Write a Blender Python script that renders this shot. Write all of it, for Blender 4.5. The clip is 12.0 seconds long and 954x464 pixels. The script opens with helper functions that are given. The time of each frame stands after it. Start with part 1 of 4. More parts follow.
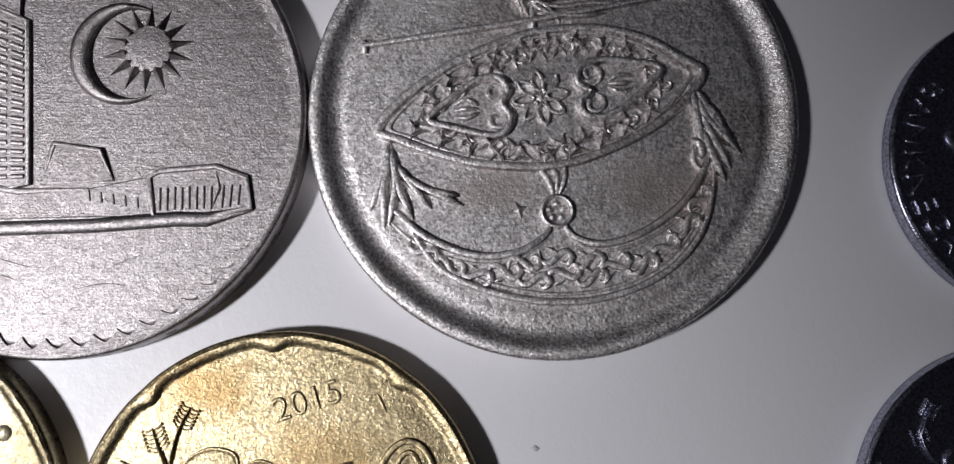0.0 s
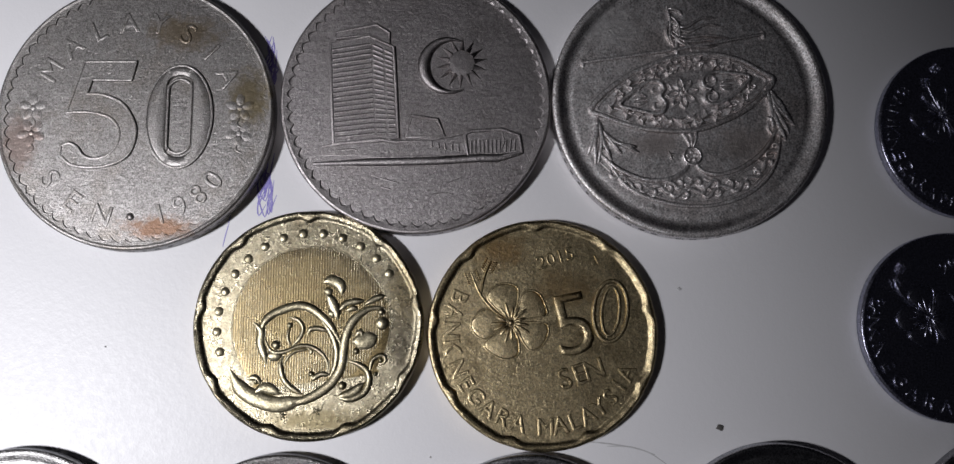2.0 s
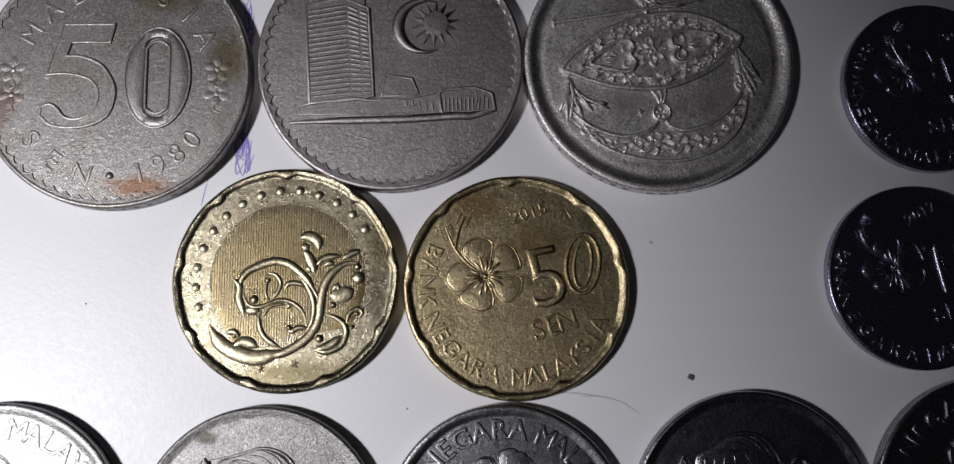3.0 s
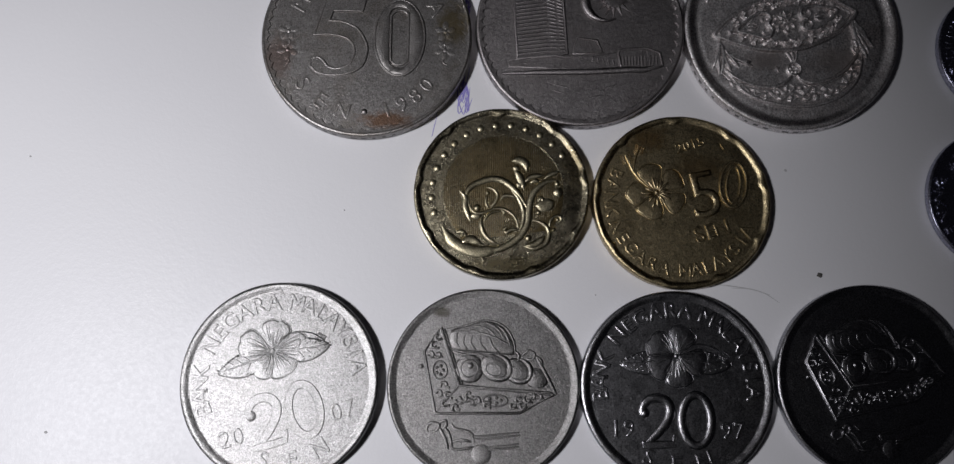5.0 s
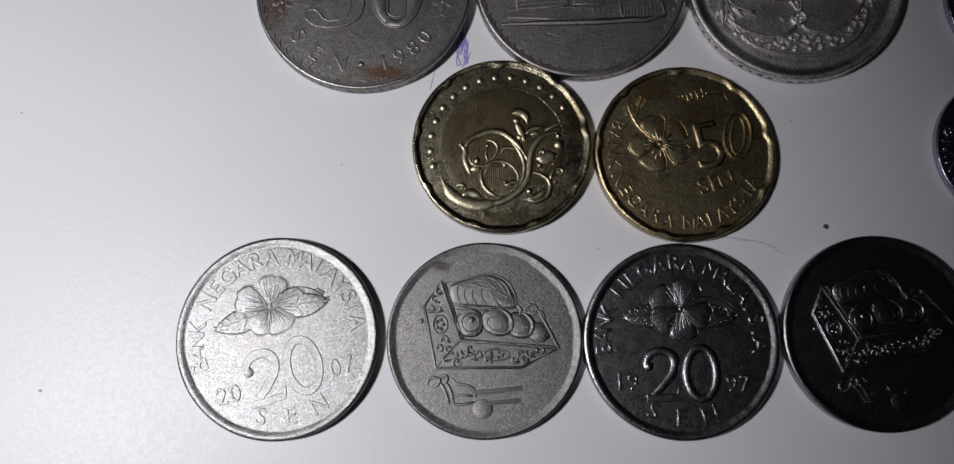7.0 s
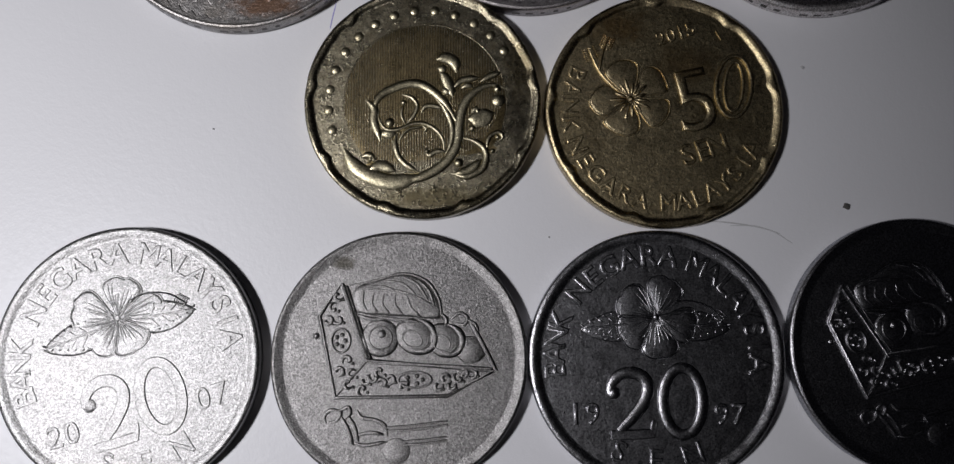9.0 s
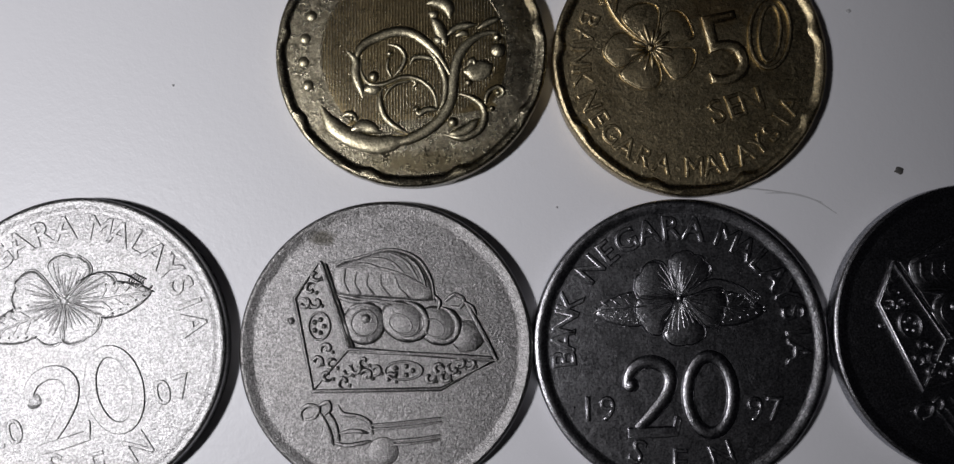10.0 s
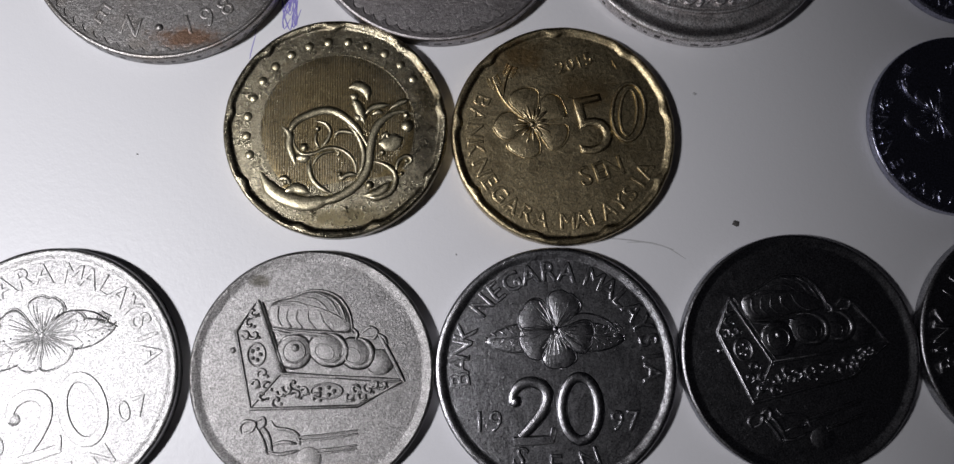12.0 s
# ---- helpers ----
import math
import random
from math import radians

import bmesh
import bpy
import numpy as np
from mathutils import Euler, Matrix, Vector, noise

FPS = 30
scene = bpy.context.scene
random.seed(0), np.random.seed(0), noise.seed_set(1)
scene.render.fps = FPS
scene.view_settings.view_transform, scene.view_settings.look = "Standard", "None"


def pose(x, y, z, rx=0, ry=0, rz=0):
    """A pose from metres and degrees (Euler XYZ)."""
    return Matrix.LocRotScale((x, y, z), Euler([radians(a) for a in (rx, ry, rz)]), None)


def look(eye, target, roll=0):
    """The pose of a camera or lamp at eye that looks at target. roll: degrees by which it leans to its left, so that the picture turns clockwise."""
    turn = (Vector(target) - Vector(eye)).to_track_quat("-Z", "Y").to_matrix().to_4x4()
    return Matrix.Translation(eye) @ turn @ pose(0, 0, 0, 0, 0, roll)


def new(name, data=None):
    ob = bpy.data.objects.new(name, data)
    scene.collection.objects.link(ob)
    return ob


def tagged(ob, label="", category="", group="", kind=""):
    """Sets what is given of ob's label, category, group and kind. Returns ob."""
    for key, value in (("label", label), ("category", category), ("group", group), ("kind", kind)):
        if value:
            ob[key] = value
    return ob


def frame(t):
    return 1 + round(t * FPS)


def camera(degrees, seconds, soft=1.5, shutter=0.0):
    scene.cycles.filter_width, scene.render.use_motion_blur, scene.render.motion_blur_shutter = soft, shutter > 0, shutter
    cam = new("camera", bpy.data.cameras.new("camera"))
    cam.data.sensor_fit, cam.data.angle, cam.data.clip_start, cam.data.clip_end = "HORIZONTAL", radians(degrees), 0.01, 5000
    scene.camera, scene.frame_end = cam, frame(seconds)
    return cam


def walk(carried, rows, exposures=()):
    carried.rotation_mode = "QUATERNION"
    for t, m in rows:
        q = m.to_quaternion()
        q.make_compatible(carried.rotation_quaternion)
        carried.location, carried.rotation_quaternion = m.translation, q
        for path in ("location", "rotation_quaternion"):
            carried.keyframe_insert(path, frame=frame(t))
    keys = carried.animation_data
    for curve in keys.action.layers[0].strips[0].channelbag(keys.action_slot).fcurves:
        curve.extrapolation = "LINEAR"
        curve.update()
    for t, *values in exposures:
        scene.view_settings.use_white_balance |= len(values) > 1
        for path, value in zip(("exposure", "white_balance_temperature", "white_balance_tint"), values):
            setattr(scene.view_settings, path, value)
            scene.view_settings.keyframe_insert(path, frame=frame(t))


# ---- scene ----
# ---- camera ----
cam = camera(60.0, 12.0, soft=1.42)
MM = 0.001
# seconds; place in millimetres over the table; turn in degrees
PATH = [
    (0, 35.16, 33.90, 47.81, 7.41, -0.77, -0.73),
    (0.5, 33.84, 31.32, 64.45, 9.03, -1.25, -0.85),
    (1, 28.42, 28.51, 69.89, 8.50, -1.10, -0.45),
    (1.5, 19.22, 22.54, 81.04, 9.06, -0.73, 0.33),
    (2, 17.56, 21.38, 82.93, 8.33, -0.74, -0.09),
    (2.5, 20.20, 19.93, 82.65, 8.43, -1.15, -0.56),
    (2.7, 20.19, 18.67, 82.54, 8.42, -1.18, -0.67),
    (4.3, 6.95, 5.09, 97.27, 10.75, -0.01, -0.04),
    (4.5, 4.60, 3.83, 98.05, 10.71, 0.03, 0.18),
    (5, -0.25, -0.57, 104.16, 10.81, 0.29, 0.50),
    (5.5, -3.15, -1.58, 104.56, 10.37, 0.28, 0.21),
    (6, -3.56, -5.13, 103.95, 10.75, -0.33, 0.62),
    (6.5, -2.04, -5.76, 103.82, 10.58, 0.05, 0.09),
    (7, -0.35, -5.03, 101.47, 10.28, 0.32, 0.09),
    (7.2, 0.22, -5.05, 100.89, 10.35, 0.23, 0.17),
    (8.8, 7.29, 1.83, 81.81, 7.67, -0.03, -0.55),
    (9, 7.08, 3.06, 78.08, 6.44, -0.06, -0.43),
    (9.5, 8.11, 2.85, 74.32, 5.29, 0.05, -0.44),
    (10, 7.86, 3.52, 68.26, 4.87, 0.43, -0.60),
    (10.5, 8.89, 4.38, 63.77, 4.93, -0.24, -0.03),
    (11, 7.55, 4.20, 63.73, 5.08, 0.33, -0.25),
    (11.5, 9.91, 5.10, 64.75, 5.00, 0.17, -0.64),
    (12, 14.36, 2.23, 82.59, 7.85, -1.14, -1.00),
]
EXPOSURES = [
    (0.0, 0.6), (0.5, 0.45), (1.0, 0.17), (1.5, -0.1), (2.7, -0.03), (4.5, -0.42), (5.5, -0.55), (7.0, -0.5), (9.0, -0.52), (10.5, -0.52), (11.5, -0.38), (12.0, -0.22),
]
walk(cam, [(t, pose(x * MM, y * MM, z * MM, a, b, c)) for t, x, y, z, a, b, c in PATH], EXPOSURES)

# ---- light: a dim room, and a single small lamp to the side of the coins ----
world = bpy.data.worlds.new("room_dusk")
scene.world = world
world.use_nodes = True
world.node_tree.nodes["Background"].inputs[0].default_value = (0.62, 0.62, 0.78, 1)
world.node_tree.nodes["Background"].inputs[1].default_value = 0.009

lamp_data = bpy.data.lights.new("desk_lamp_light", "SPOT")
lamp_data.energy = 2.7
lamp_data.color = (0.985, 0.985, 1.04)
lamp_data.shadow_soft_size = 0.012
lamp_data.spot_size = radians(57.9)
lamp_data.spot_blend = 1.0
lamp = new("desk_lamp_light", lamp_data)
lamp.matrix_world = look((-0.132, -0.014, 0.22), (-0.058, -0.004, 0.0))

# ---- materials ----
def tree(name):
    mat = bpy.data.materials.new(name)
    mat.use_nodes = True
    nt = mat.node_tree
    return mat, nt, nt.nodes["Principled BSDF"]


def node(nt, kind, **sockets):
    n = nt.nodes.new(kind)
    for key, value in sockets.items():
        n.inputs[key.replace("_", " ")].default_value = value
    return n


def coords(nt, stretch=(1, 1, 1)):
    """Millimetres of the object's own space, shifted at random from object to object."""
    tc = node(nt, "ShaderNodeTexCoord")
    info = node(nt, "ShaderNodeObjectInfo")
    mul = node(nt, "ShaderNodeMath")
    mul.operation = "MULTIPLY"
    mul.inputs[1].default_value = 40
    nt.links.new(info.outputs["Random"], mul.inputs[0])
    mp = node(nt, "ShaderNodeMapping")
    mp.inputs["Scale"].default_value = [1000 * s for s in stretch]
    nt.links.new(tc.outputs["Object"], mp.inputs["Vector"])
    nt.links.new(mul.outputs[0], mp.inputs["Location"])
    return mp.outputs["Vector"]


def noise_tex(nt, vec, scale, detail=4, rough=0.6):
    n = node(nt, "ShaderNodeTexNoise", Scale=scale, Detail=detail, Roughness=rough)
    nt.links.new(vec, n.inputs["Vector"])
    return n.outputs["Fac"]


def ramp(nt, fac, stops):
    r = node(nt, "ShaderNodeValToRGB")
    while len(r.color_ramp.elements) < len(stops):
        r.color_ramp.elements.new(0.5)
    for e, (p, col) in zip(r.color_ramp.elements, stops):
        e.position, e.color = p, (*col, 1)
    nt.links.new(fac, r.inputs["Fac"])
    return r.outputs["Color"]


def blend(nt, fac, a, b, mode="MIX"):
    m = node(nt, "ShaderNodeMix")
    m.data_type, m.blend_type = "RGBA", mode
    for value, sock in ((fac, m.inputs[0]), (a, m.inputs[6]), (b, m.inputs[7])):
        if hasattr(value, "is_linked"):
            nt.links.new(value, sock)
        elif isinstance(value, tuple):
            sock.default_value = (*value, 1)
        else:
            sock.default_value = value
    return m.outputs[2]


def spread(nt, fac, lo, hi):
    r = node(nt, "ShaderNodeMapRange")
    r.inputs["From Min"].default_value, r.inputs["From Max"].default_value = 0.3, 0.7
    r.inputs["To Min"].default_value, r.inputs["To Max"].default_value = lo, hi
    nt.links.new(fac, r.inputs["Value"])
    return r.outputs[0]


def relief(nt, bsdf, heights):
    """Bumps laid over one another: (height socket, strength, depth in metres)."""
    last = None
    for h, strength, depth in heights:
        b = node(nt, "ShaderNodeBump", Strength=strength, Distance=depth)
        nt.links.new(h, b.inputs["Height"])
        if last:
            nt.links.new(last, b.inputs["Normal"])
        last = b.outputs["Normal"]
    nt.links.new(last, bsdf.inputs["Normal"])


def spot_mask(nt, x, y, rx, ry):
    """A ragged spot of tarnish, and of painted sheen, at x, y millimetres on a coin's face."""
    tc = node(nt, "ShaderNodeTexCoord")
    mp = node(nt, "ShaderNodeMapping")
    mp.inputs["Scale"].default_value = (1000 / rx, 1000 / ry, 0)
    mp.inputs["Location"].default_value = (-x / rx, -y / ry, 0)
    nt.links.new(tc.outputs["Object"], mp.inputs["Vector"])
    far = node(nt, "ShaderNodeVectorMath")
    far.operation = "LENGTH"
    nt.links.new(mp.outputs["Vector"], far.inputs[0])
    rag = noise_tex(nt, coords(nt), 0.9, 6, 0.75)
    add = node(nt, "ShaderNodeMath")
    add.operation = "MULTIPLY_ADD"
    add.inputs[1].default_value = 2.2
    nt.links.new(rag, add.inputs[0])
    nt.links.new(far.outputs["Value"], add.inputs[2])
    return spot_ramp(nt, add.outputs[0])


def spot_ramp(nt, value):
    r = node(nt, "ShaderNodeMapRange")
    for key, v in (("From Min", 1.55), ("From Max", 2.2), ("To Min", 0.8), ("To Max", 0.0)):
        r.inputs[key].default_value = v
    nt.links.new(value, r.inputs["Value"])
    return r.outputs[0]


def coin_metal(name, base, dark, stain, rough, grain, stains=0.5, grain_scale=6.0, scratch=0.25, spots=(), worn=0.6, matt=0.66, patchy=0.38, dent=0.35, speck=1.0):
    """Struck metal, polished in part and worn matt in part; spots of tarnish and of painted sheen: (x, y, rx, ry,
    colour) in millimetres.
    """
    mat, nt, old = tree(name)
    nt.nodes.remove(old)
    bsdf, dull = node(nt, "ShaderNodeBsdfMetallic"), node(nt, "ShaderNodeBsdfMetallic")
    bsdf.distribution = dull.distribution = "BECKMANN"
    both = node(nt, "ShaderNodeMixShader")
    nt.links.new(bsdf.outputs[0], both.inputs[1])
    nt.links.new(dull.outputs[0], both.inputs[2])
    nt.links.new(both.outputs[0], nt.nodes["Material Output"].inputs["Surface"])
    vec = coords(nt)
    wide = noise_tex(nt, vec, 0.16, 5, 0.65)
    mid = noise_tex(nt, vec, 1.7, 6, 0.72)
    fine = noise_tex(nt, vec, grain_scale, 3, 0.65)
    specks = noise_tex(nt, vec, grain_scale * 0.9, 2, 0.6)
    patch = noise_tex(nt, vec, 0.55, 6, 0.72)
    nt.links.new(spread(nt, patch, max(0.0, worn - patchy), min(1.0, worn + patchy)), both.inputs[0])
    col = blend(nt, spread(nt, mid, 0, 1), dark, base)
    col = blend(nt, ramp(nt, wide, [(0.52, (0, 0, 0)), (0.72, (stains,) * 3)]), col, stain)
    col = blend(nt, 1.0, col, ramp(nt, specks, [(0.36, (1 - 0.5 * speck,) * 3), (0.64, (1 + 0.3 * speck,) * 3)]), "MULTIPLY")
    for x, y, rx, ry, tint in spots:
        mask = spot_mask(nt, x, y, rx, ry)
        col = blend(nt, mask, col, tint)
    nt.links.new(col, bsdf.inputs["Base Color"])
    nt.links.new(col, dull.inputs["Base Color"])
    nt.links.new(spread(nt, mid, rough * 1.12, rough * 0.88), bsdf.inputs["Roughness"])
    nt.links.new(spread(nt, mid, matt * 1.06, matt * 0.94), dull.inputs["Roughness"])
    lines = noise_tex(nt, coords(nt, (0.25, 9, 1)), 1.3, 2, 0.5)
    relief(nt, bsdf, [(mid, dent, 0.00006), (lines, scratch, 0.00002), (fine, grain, 0.0001)])
    nt.links.new(bsdf.inputs["Normal"].links[0].from_socket, dull.inputs["Normal"])
    return mat


MAT_OLD = coin_metal("worn_cupronickel", (0.50, 0.463, 0.458), (0.31, 0.283, 0.28), (0.22, 0.19, 0.17), 0.37, 0.26, 0.35, 9.0, scratch=0.5, worn=0.48, matt=0.61, patchy=0.16, dent=1.0, speck=0.7)
# Near-white base and the first, pale spot paint in sheen the lamp doesn't give.
MAT_OLD_BRIGHT = coin_metal("brightened_cupronickel", (0.98, 0.93, 0.91), (0.72, 0.67, 0.66), (0.44, 0.36, 0.32), 0.3, 0.34, 0.4, 6.5, scratch=0.5, worn=0.62, matt=0.63, patchy=0.22, dent=1.0, speck=1.0, spots=[(-7.5, 8.0, 3.2, 2.6, (1.0, 0.96, 0.94)), (6.0, -4.5, 3.5, 2.2, (0.66, 0.58, 0.54)), (-3.5, -4.5, 2.6, 1.6, (0.6, 0.53, 0.5))])
MAT_OLD_STAINED = coin_metal("stained_cupronickel", (0.41, 0.388, 0.372), (0.28, 0.263, 0.25), (0.24, 0.2, 0.155), 0.37, 0.27, 0.5, 9.0, scratch=0.4, worn=0.36, matt=0.68, patchy=0.16, dent=0.7,
                             spots=[(3.0, -11.6, 4.0, 1.3, (0.20, 0.10, 0.05)), (11.4, 1.7, 2.4, 3.4, (0.17, 0.13, 0.06)), (4.5, 8.6, 4.0, 2.0, (0.19, 0.145, 0.09)), (-11.5, -3, 2.0, 3.5, (0.20, 0.15, 0.13))])
GOLD = ((0.72, 0.59, 0.355), (0.38, 0.30, 0.17), (0.18, 0.125, 0.055), 0.28, 0.28, 0.6, 7.0)
MAT_GOLD = coin_metal("nordic_gold", *GOLD, worn=0.42, matt=0.52, patchy=0.16, dent=0.8, spots=[(-4.2, 8.3, 3.0, 1.8, (0.30, 0.19, 0.08)), (2.5, 4.5, 3.5, 2.0, (0.33, 0.23, 0.11))])
GOLD_DARK = ((0.54, 0.48, 0.34), (0.23, 0.198, 0.135), (0.13, 0.10, 0.055), 0.28, 0.28, 0.85, 7.0)
MAT_GOLD_GRIMY = coin_metal("grimy_nordic_gold", *GOLD_DARK, worn=0.26, matt=0.5, patchy=0.2, dent=0.8,
                            spots=[(9.3, 3.5, 1.8, 5.0, (0.14, 0.11, 0.06)), (1.5, -9.2, 6.5, 1.3, (0.13, 0.105, 0.055)), (0.2, 2.2, 7.0, 5.4, (0.30, 0.235, 0.125)), (9.0, -2.5, 1.3, 3.5, (0.10, 0.085, 0.06))])
MAT_GOLD_RUBBED = coin_metal("rubbed_nordic_gold", (0.57, 0.51, 0.35), (0.35, 0.305, 0.2), (0.24, 0.195, 0.11), 0.31, 0.2, 0.5, 7.0, worn=0.42, matt=0.56, patchy=0.2, dent=0.5)
MAT_GOLD_BROWN = coin_metal("browned_nordic_gold", (0.36, 0.275, 0.135), (0.18, 0.135, 0.065), (0.12, 0.088, 0.04), 0.3, 0.2, 0.6, 7.0, worn=0.3, matt=0.52, patchy=0.16, dent=0.5)
TWENTY = ((0.26, 0.245, 0.225), 0.38, 0.44, 0.2, 7.0)
MAT_NICKEL = coin_metal("frosted_cupronickel", (0.285, 0.278, 0.272), (0.208, 0.203, 0.198), TWENTY[0], 0.345, 0.4, 0.2, 7.0, worn=0.12, matt=0.6, patchy=0.08, dent=0.6, speck=0.8)
MAT_NICKEL_SPOTTED = coin_metal("spotted_cupronickel", (0.262, 0.251, 0.244), (0.172, 0.165, 0.159), *TWENTY, worn=0.2, matt=0.6, patchy=0.12, dent=0.7, speck=0.8, spots=[(-5.3, 8.9, 1.1, 0.8, (0.05, 0.045, 0.035))])
MAT_NICKEL_DULL = coin_metal("dull_cupronickel", (0.51, 0.50, 0.515), (0.37, 0.362, 0.37), (0.3, 0.285, 0.27), 0.3, 0.16, 0.25, 7.0, worn=0.25, matt=0.49, patchy=0.14, dent=0.7, scratch=0.4)
MAT_STEEL = coin_metal("bright_nickel_steel", (0.56, 0.56, 0.68), (0.46, 0.46, 0.57), (0.42, 0.41, 0.47), 0.26, 0.1, 0.2, 7.0, worn=0.2, matt=0.52, patchy=0.1)


def flat_paint(name, a, b, rough, scale, metallic=0.0):
    mat, nt, bsdf = tree(name)
    vec = coords(nt)
    nt.links.new(blend(nt, spread(nt, noise_tex(nt, vec, scale), 0, 1), a, b), bsdf.inputs["Base Color"])
    bsdf.inputs["Roughness"].default_value = rough
    bsdf.inputs["Metallic"].default_value = metallic
    return mat


def table_white():
    mat, nt, bsdf = tree("white_laminate")
    vec = coords(nt)
    wide = noise_tex(nt, vec, 0.012, 4, 0.6)
    dirt = noise_tex(nt, vec, 0.25, 6, 0.75)
    grain = noise_tex(nt, vec, 1.9, 3, 0.6)
    fine = noise_tex(nt, vec, 5.5, 2, 0.5)
    col = blend(nt, spread(nt, wide, 0, 1), (0.78, 0.77, 0.79), (0.83, 0.82, 0.83))
    col = blend(nt, ramp(nt, dirt, [(0.66, (0, 0, 0)), (0.85, (0.25,) * 3)]), col, (0.62, 0.6, 0.57))
    nt.links.new(col, bsdf.inputs["Base Color"])
    nt.links.new(spread(nt, grain, 0.46, 0.4), bsdf.inputs["Roughness"])
    bsdf.inputs["Specular IOR Level"].default_value = 0.5
    relief(nt, bsdf, [(grain, 0.4, 0.00005), (fine, 0.3, 0.00002)])
    return mat


MAT_TABLE = table_white()
MAT_INK = flat_paint("blue_ink", (0.16, 0.13, 0.50), (0.40, 0.36, 0.70), 0.6, 1.5)
MAT_SPECK = flat_paint("dark_speck", (0.05, 0.05, 0.05), (0.12, 0.11, 0.1), 0.7, 3.0)
MAT_PENCIL = flat_paint("faint_mark", (0.45, 0.44, 0.44), (0.6, 0.6, 0.6), 0.6, 1.0)
# ---- building blocks; coin faces are drawn in millimetres round the coin's centre ----
class Shape:
    """Points and faces of one mesh, in millimetres."""

    def __init__(self):
        self.v, self.f = [], []

    def add(self, verts, faces):
        k = len(self.v)
        self.v += [tuple(p) for p in verts]
        self.f += [tuple(i + k for i in f) for f in faces]
        return self


def finish(shape, name, smooth=50):
    me = bpy.data.meshes.new(name)
    me.from_pydata([(x * MM, y * MM, z * MM) for x, y, z in shape.v], [], shape.f)
    bm = bmesh.new()
    bm.from_mesh(me)
    bmesh.ops.recalc_face_normals(bm, faces=bm.faces)
    for e in bm.edges:
        e.smooth = len(e.link_faces) < 2 or e.calc_face_angle(0) < radians(smooth)
    for f in bm.faces:
        f.smooth = True
    bm.to_mesh(me)
    bm.free()
    return me


def part(name, shape, material, parent, label="", smooth=50):
    ob = new(name, finish(shape, name, smooth))
    ob.data.materials.append(material)
    ob.parent = parent
    return tagged(ob, label)


def curve_points(pts, step=0.25, closed=False):
    """A smooth line through pts, at even small steps."""
    p = [Vector(q) for q in pts]
    n = len(p)
    out = []
    for i in range(n if closed else n - 1):
        if closed:
            a, b, c, d = p[i - 1], p[i], p[(i + 1) % n], p[(i + 2) % n]
        else:
            b, c = p[i], p[i + 1]
            a = p[i - 1] if i else b * 2 - c
            d = p[i + 2] if i + 2 < n else c * 2 - b
        k = max(2, int((c - b).length / step))
        for j in range(k):
            t = j / k
            out.append(0.5 * (2 * b + (c - a) * t + (2 * a - 5 * b + 4 * c - d) * t * t + (3 * b - a - 3 * c + d) * t ** 3))
    return out if closed else out + [p[-1]]


def soft(poly, corner=50, step=0.25):
    """An outline made smooth but for its sharp corners."""
    p = [Vector(q) for q in poly]
    n = len(p)
    sharp = [(p[i] - p[i - 1]).angle(p[(i + 1) % n] - p[i], 0) > radians(corner) for i in range(n)]
    out = []
    for i in range(n):
        b, c = p[i], p[(i + 1) % n]
        a = b * 2 - c if sharp[i] else p[i - 1]
        d = c * 2 - b if sharp[(i + 1) % n] else p[(i + 2) % n]
        k = max(2, int((c - b).length / step))
        for j in range(k):
            t = j / k
            out.append(0.5 * (2 * b + (c - a) * t + (2 * a - 5 * b + 4 * c - d) * t * t + (3 * b - a - 3 * c + d) * t ** 3))
    return out


SECTION = ((-1.08, -0.25), (-0.98, 0.35), (-0.68, 0.86), (0.0, 1.0), (0.68, 0.86), (0.98, 0.35), (1.08, -0.25))


LOW = ((-1.1, -0.2), (-0.96, 0.22), (-0.75, 0.55), (-0.4, 0.87), (0.0, 1.0), (0.4, 0.87), (0.75, 0.55), (0.96, 0.22), (1.1, -0.2))
CRISP = ((-1.05, -0.25), (-1.0, 0.75), (-0.9, 1.0), (0.0, 0.95), (0.9, 1.0), (1.0, 0.75), (1.05, -0.25))
FLAT = ((-1.12, -0.25), (-1.0, 0.6), (-0.8, 1.0), (0.0, 0.92), (0.8, 1.0), (1.0, 0.6), (1.12, -0.25))


